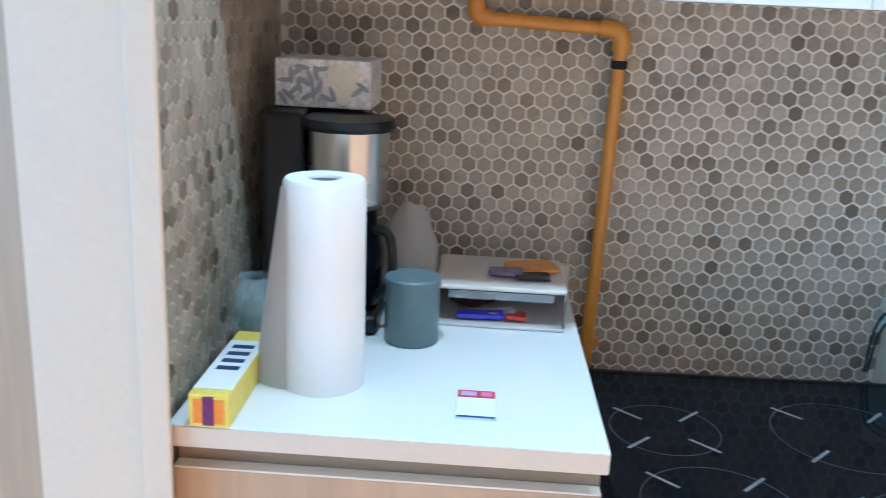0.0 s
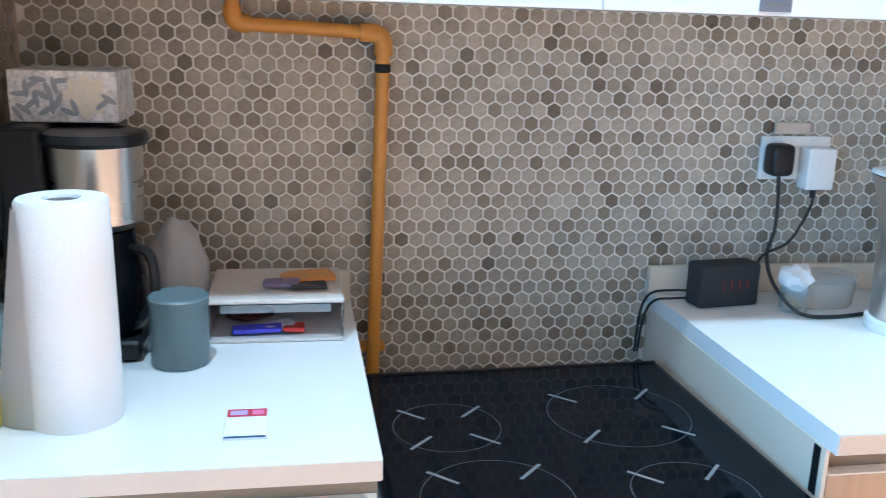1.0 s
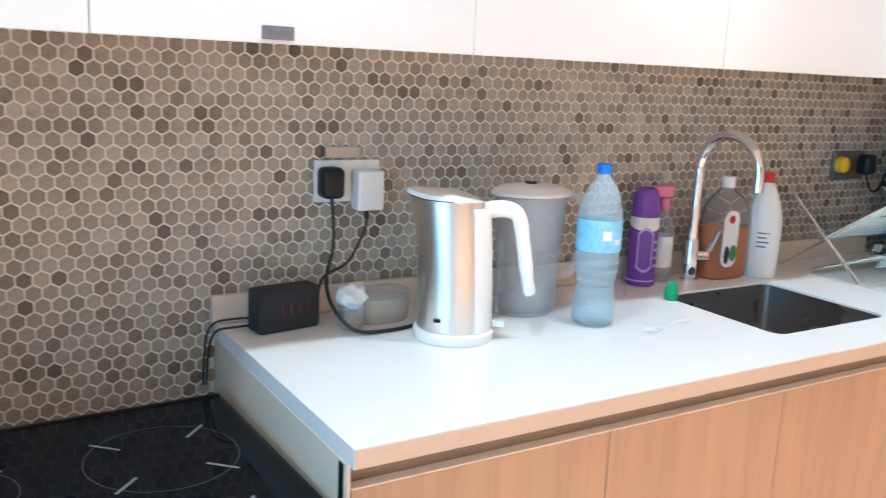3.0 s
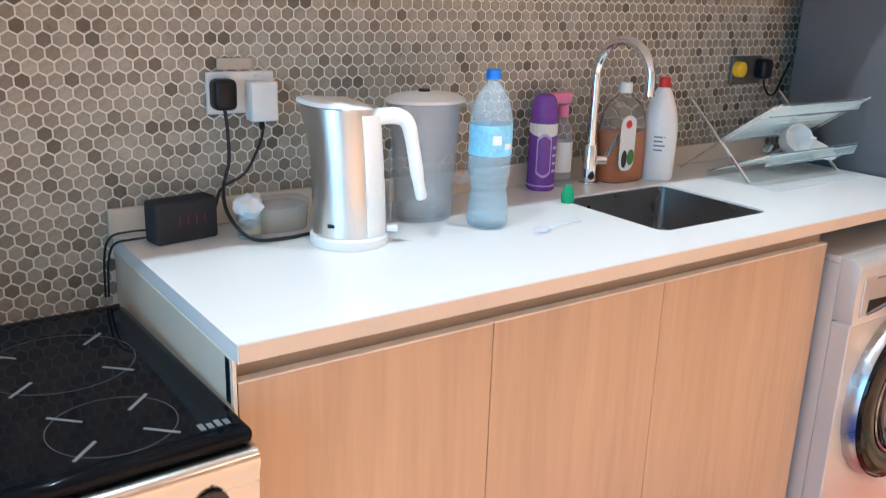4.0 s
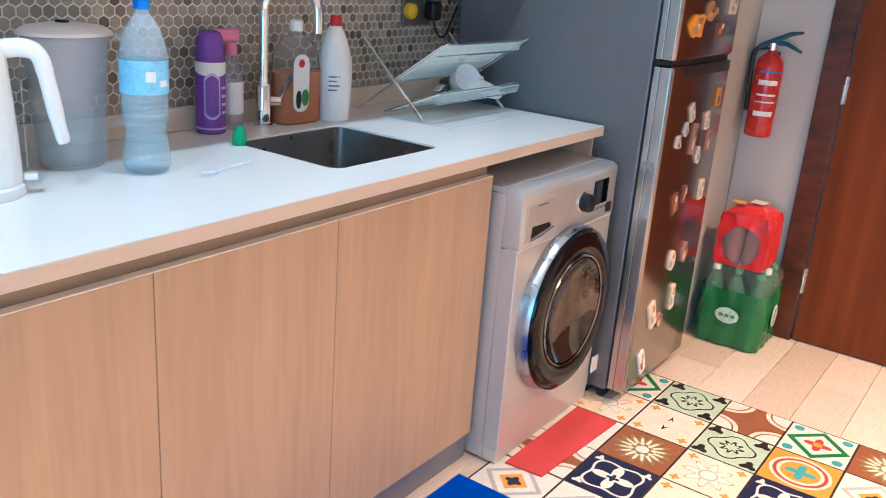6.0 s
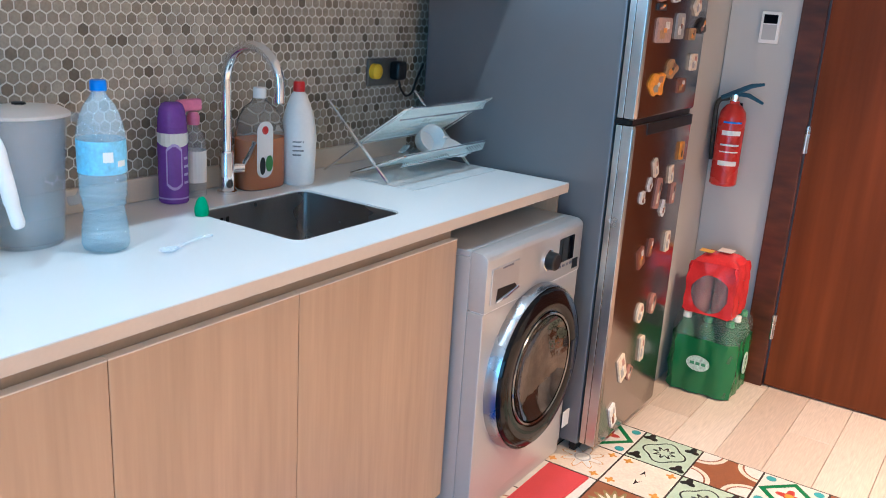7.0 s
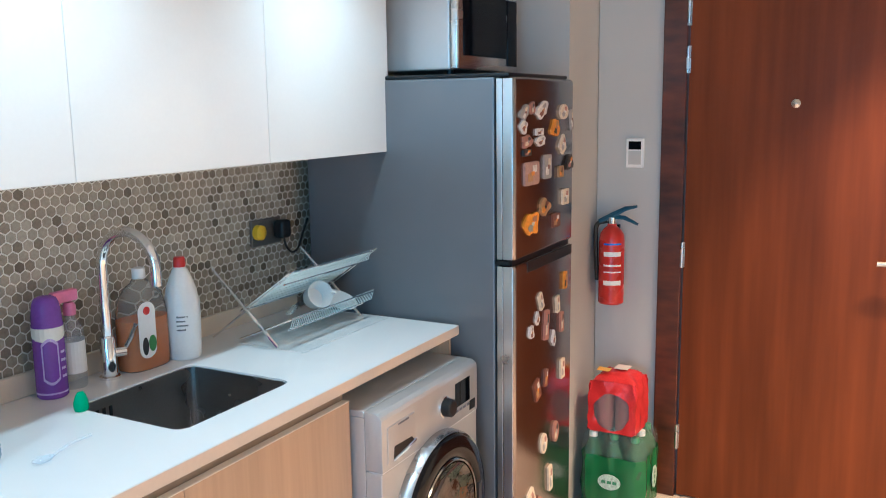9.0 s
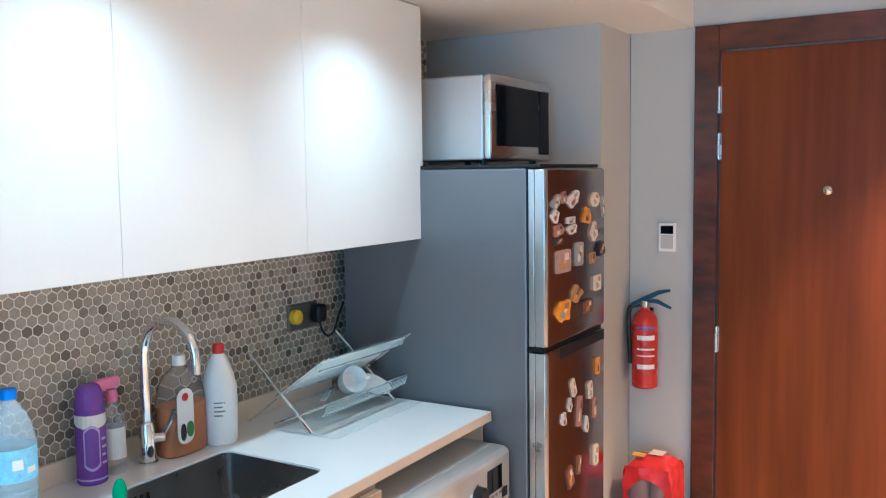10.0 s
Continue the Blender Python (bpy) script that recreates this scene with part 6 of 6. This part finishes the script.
bmat = thing("blue_mat", (1.0, -0.95, 0.0), "blue woven floor mat on the patchwork runner", "floor mat")
b = box(0.62, 1.41, -1.20, -0.665, 0.0052, 0.012, 0.003, 2)
part("woven_top", b, material("blue_pile", (0.0008, 0.051, 0.357), 0.95, vary=0.25, scale=12, fine=350, bump=0.7, spec=0.1), bmat)
part("backing", box(0.615, 1.414, -1.204, -0.661, 0.0032, 0.0051), material("rubber_backing", (0.05, 0.05, 0.06), 0.8), bmat, "thin dark backing")
rc2 = slab([(1.55, -0.728), (1.985, -0.728), (1.985, -0.868), (1.56, -0.842)], 0.0032, 0.009)
solid("red_cloth", rc2, material("red_floor_cloth", (0.4675, 0.0425, 0.0467), 0.9, vary=0.15, fine=350, bump=0.6), "red floor cloth in front of the washing machine", "cloth")

wr = slab([(1.125, -0.652), (1.165, -0.658), (1.178, -0.642), (1.14, -0.634)], 0.0005, 0.0015)
bmesh.ops.subdivide_edges(wr, edges=wr.edges[:], cuts=3, use_grid_fill=True)
for v in wr.verts:
    v.co.z += 0.007 * abs(noise.noise(v.co * 70))
solid("paper_scrap", wr, PAPER, "crumpled scrap of white wrapper beside the plinth", "paper scrap")

# ---- mosaic and planks ----
PITCH = 0.0285
ROW = PITCH * 0.866


def hexagon(cx, cz, h=0.0015):
    """Places and faces of one small tile with eased edges, lying in x and z, rising along -y."""
    r, vs, fs = PITCH / math.sqrt(3) - 0.0021, [], []
    for rr, y in ((r, 0.0), (r, -h + 0.0006), (r - 0.0008, -h)):
        vs += [(cx + rr * math.sin(radians(60 * k)), y, cz + rr * math.cos(radians(60 * k))) for k in range(6)]
    for a in (0, 6):
        fs += [(a + k, a + (k + 1) % 6, a + 6 + (k + 1) % 6, a + 6 + k) for k in range(6)]
    return vs, fs + [tuple(range(12, 18))]


def mesh_of(name, cells, place, mat):
    vs, fs = [], []
    for cx, cz in cells:
        v, f = hexagon(cx, cz)
        n = len(vs)
        vs += [place(p) for p in v]
        fs += [tuple(i + n for i in q) for q in f]
    me = bpy.data.meshes.new(name)
    me.from_pydata(vs, [], fs)
    bm = bmesh.new()
    bm.from_mesh(me)
    bmesh.ops.recalc_face_normals(bm, faces=bm.faces)
    bm.to_mesh(me)
    bm.free()
    me.materials.append(mat)
    return me


def grid(x0, x1, z0, z1):
    for j in range(int((z1 - z0) / ROW) + 1):
        z = z0 + ROW * (j + 0.5)
        for i in range(int((x1 - x0) / PITCH) + 1):
            x = x0 + PITCH * (i + 0.5 * (j % 2) + 0.25)
            if x < x1 - 0.012 and z < z1:
                yield x, z


wall_tiles = thing("mosaic_splashback", (0.76, -0.0005, 0.70), "taupe hexagonal glass mosaic on the kitchen wall", "wall tiles", kind="structure")
near, rest = [], []
for x, z in grid(WALL_L + 0.004, ALCOVE - 0.002, 0.68, SOFFIT):
    if z > 1.45 and x < 2.10:
        continue
    if z < 0.895 and x > 0.0 or z < 0.895 and x < -0.62:
        continue
    (near if -0.52 < x < 0.02 and 0.90 < z < 1.27 else rest).append((x, z))
part_mesh = mesh_of("tile", [(0, 0)], lambda p: p, TILE_ONE)
for x, z in near[:300]:
    ob = new("tile", part_mesh)
    ob.parent = wall_tiles
    ob.location = Vector((x, -0.0005, z)) - Vector(wall_tiles.location)
ob = new("tile_field", mesh_of("tile_field", rest + near[300:], lambda p: (p[0] - 0.76, p[1], p[2] - 0.70), TILE_MASS))
ob.parent = wall_tiles
tagged(ob, kind="stuff")
side_tiles = thing("mosaic_side", (WALL_L + 0.0005, -0.33, 0.86), "taupe hexagonal glass mosaic on the side wall", "wall tiles", kind="structure")
ob = new("tile_field", mesh_of("tile_field", list(grid(-0.65, -0.008, 0.89, SOFFIT)), lambda p: (-p[1], p[0] + 0.33, p[2] - 0.86), TILE_MASS))
ob.parent = side_tiles
tagged(ob, kind="stuff")

# pale oak planks along x
floor = bpy.data.objects["floor"]
PW, PL = 0.158, 1.22
plank_mesh = finish("plank", box(-PL / 2 + 0.0008, PL / 2 - 0.0008, -PW / 2 + 0.0008, PW / 2 - 0.0008, -0.0115, 0.0, 0.0012, 1), PLANK)
X0, X1 = SIDE_X + 0.002, WALL_R + 0.1
for j in range(31):
    y = -0.02 - PW * (j + 0.5)
    for i in range(8):
        x = -3.9 + PL * (i + (j * 0.37) % 1.0)
        lo, hi = max(X0, x - PL / 2), min(X1, x + PL / 2)
        if hi - lo < 0.05:
            continue
        whole = hi - lo > PL - 0.001
        me = plank_mesh if whole else finish("plank", box(lo - (lo + hi) / 2 + 0.0008, hi - (lo + hi) / 2 - 0.0008, -PW / 2 + 0.0008, PW / 2 - 0.0008, -0.0115, 0.0, 0.0012, 1), PLANK)
        ob = new("plank", me)
        ob.parent = floor
        ob.location = Vector(((lo + hi) / 2, y, 0.0)) - floor.location
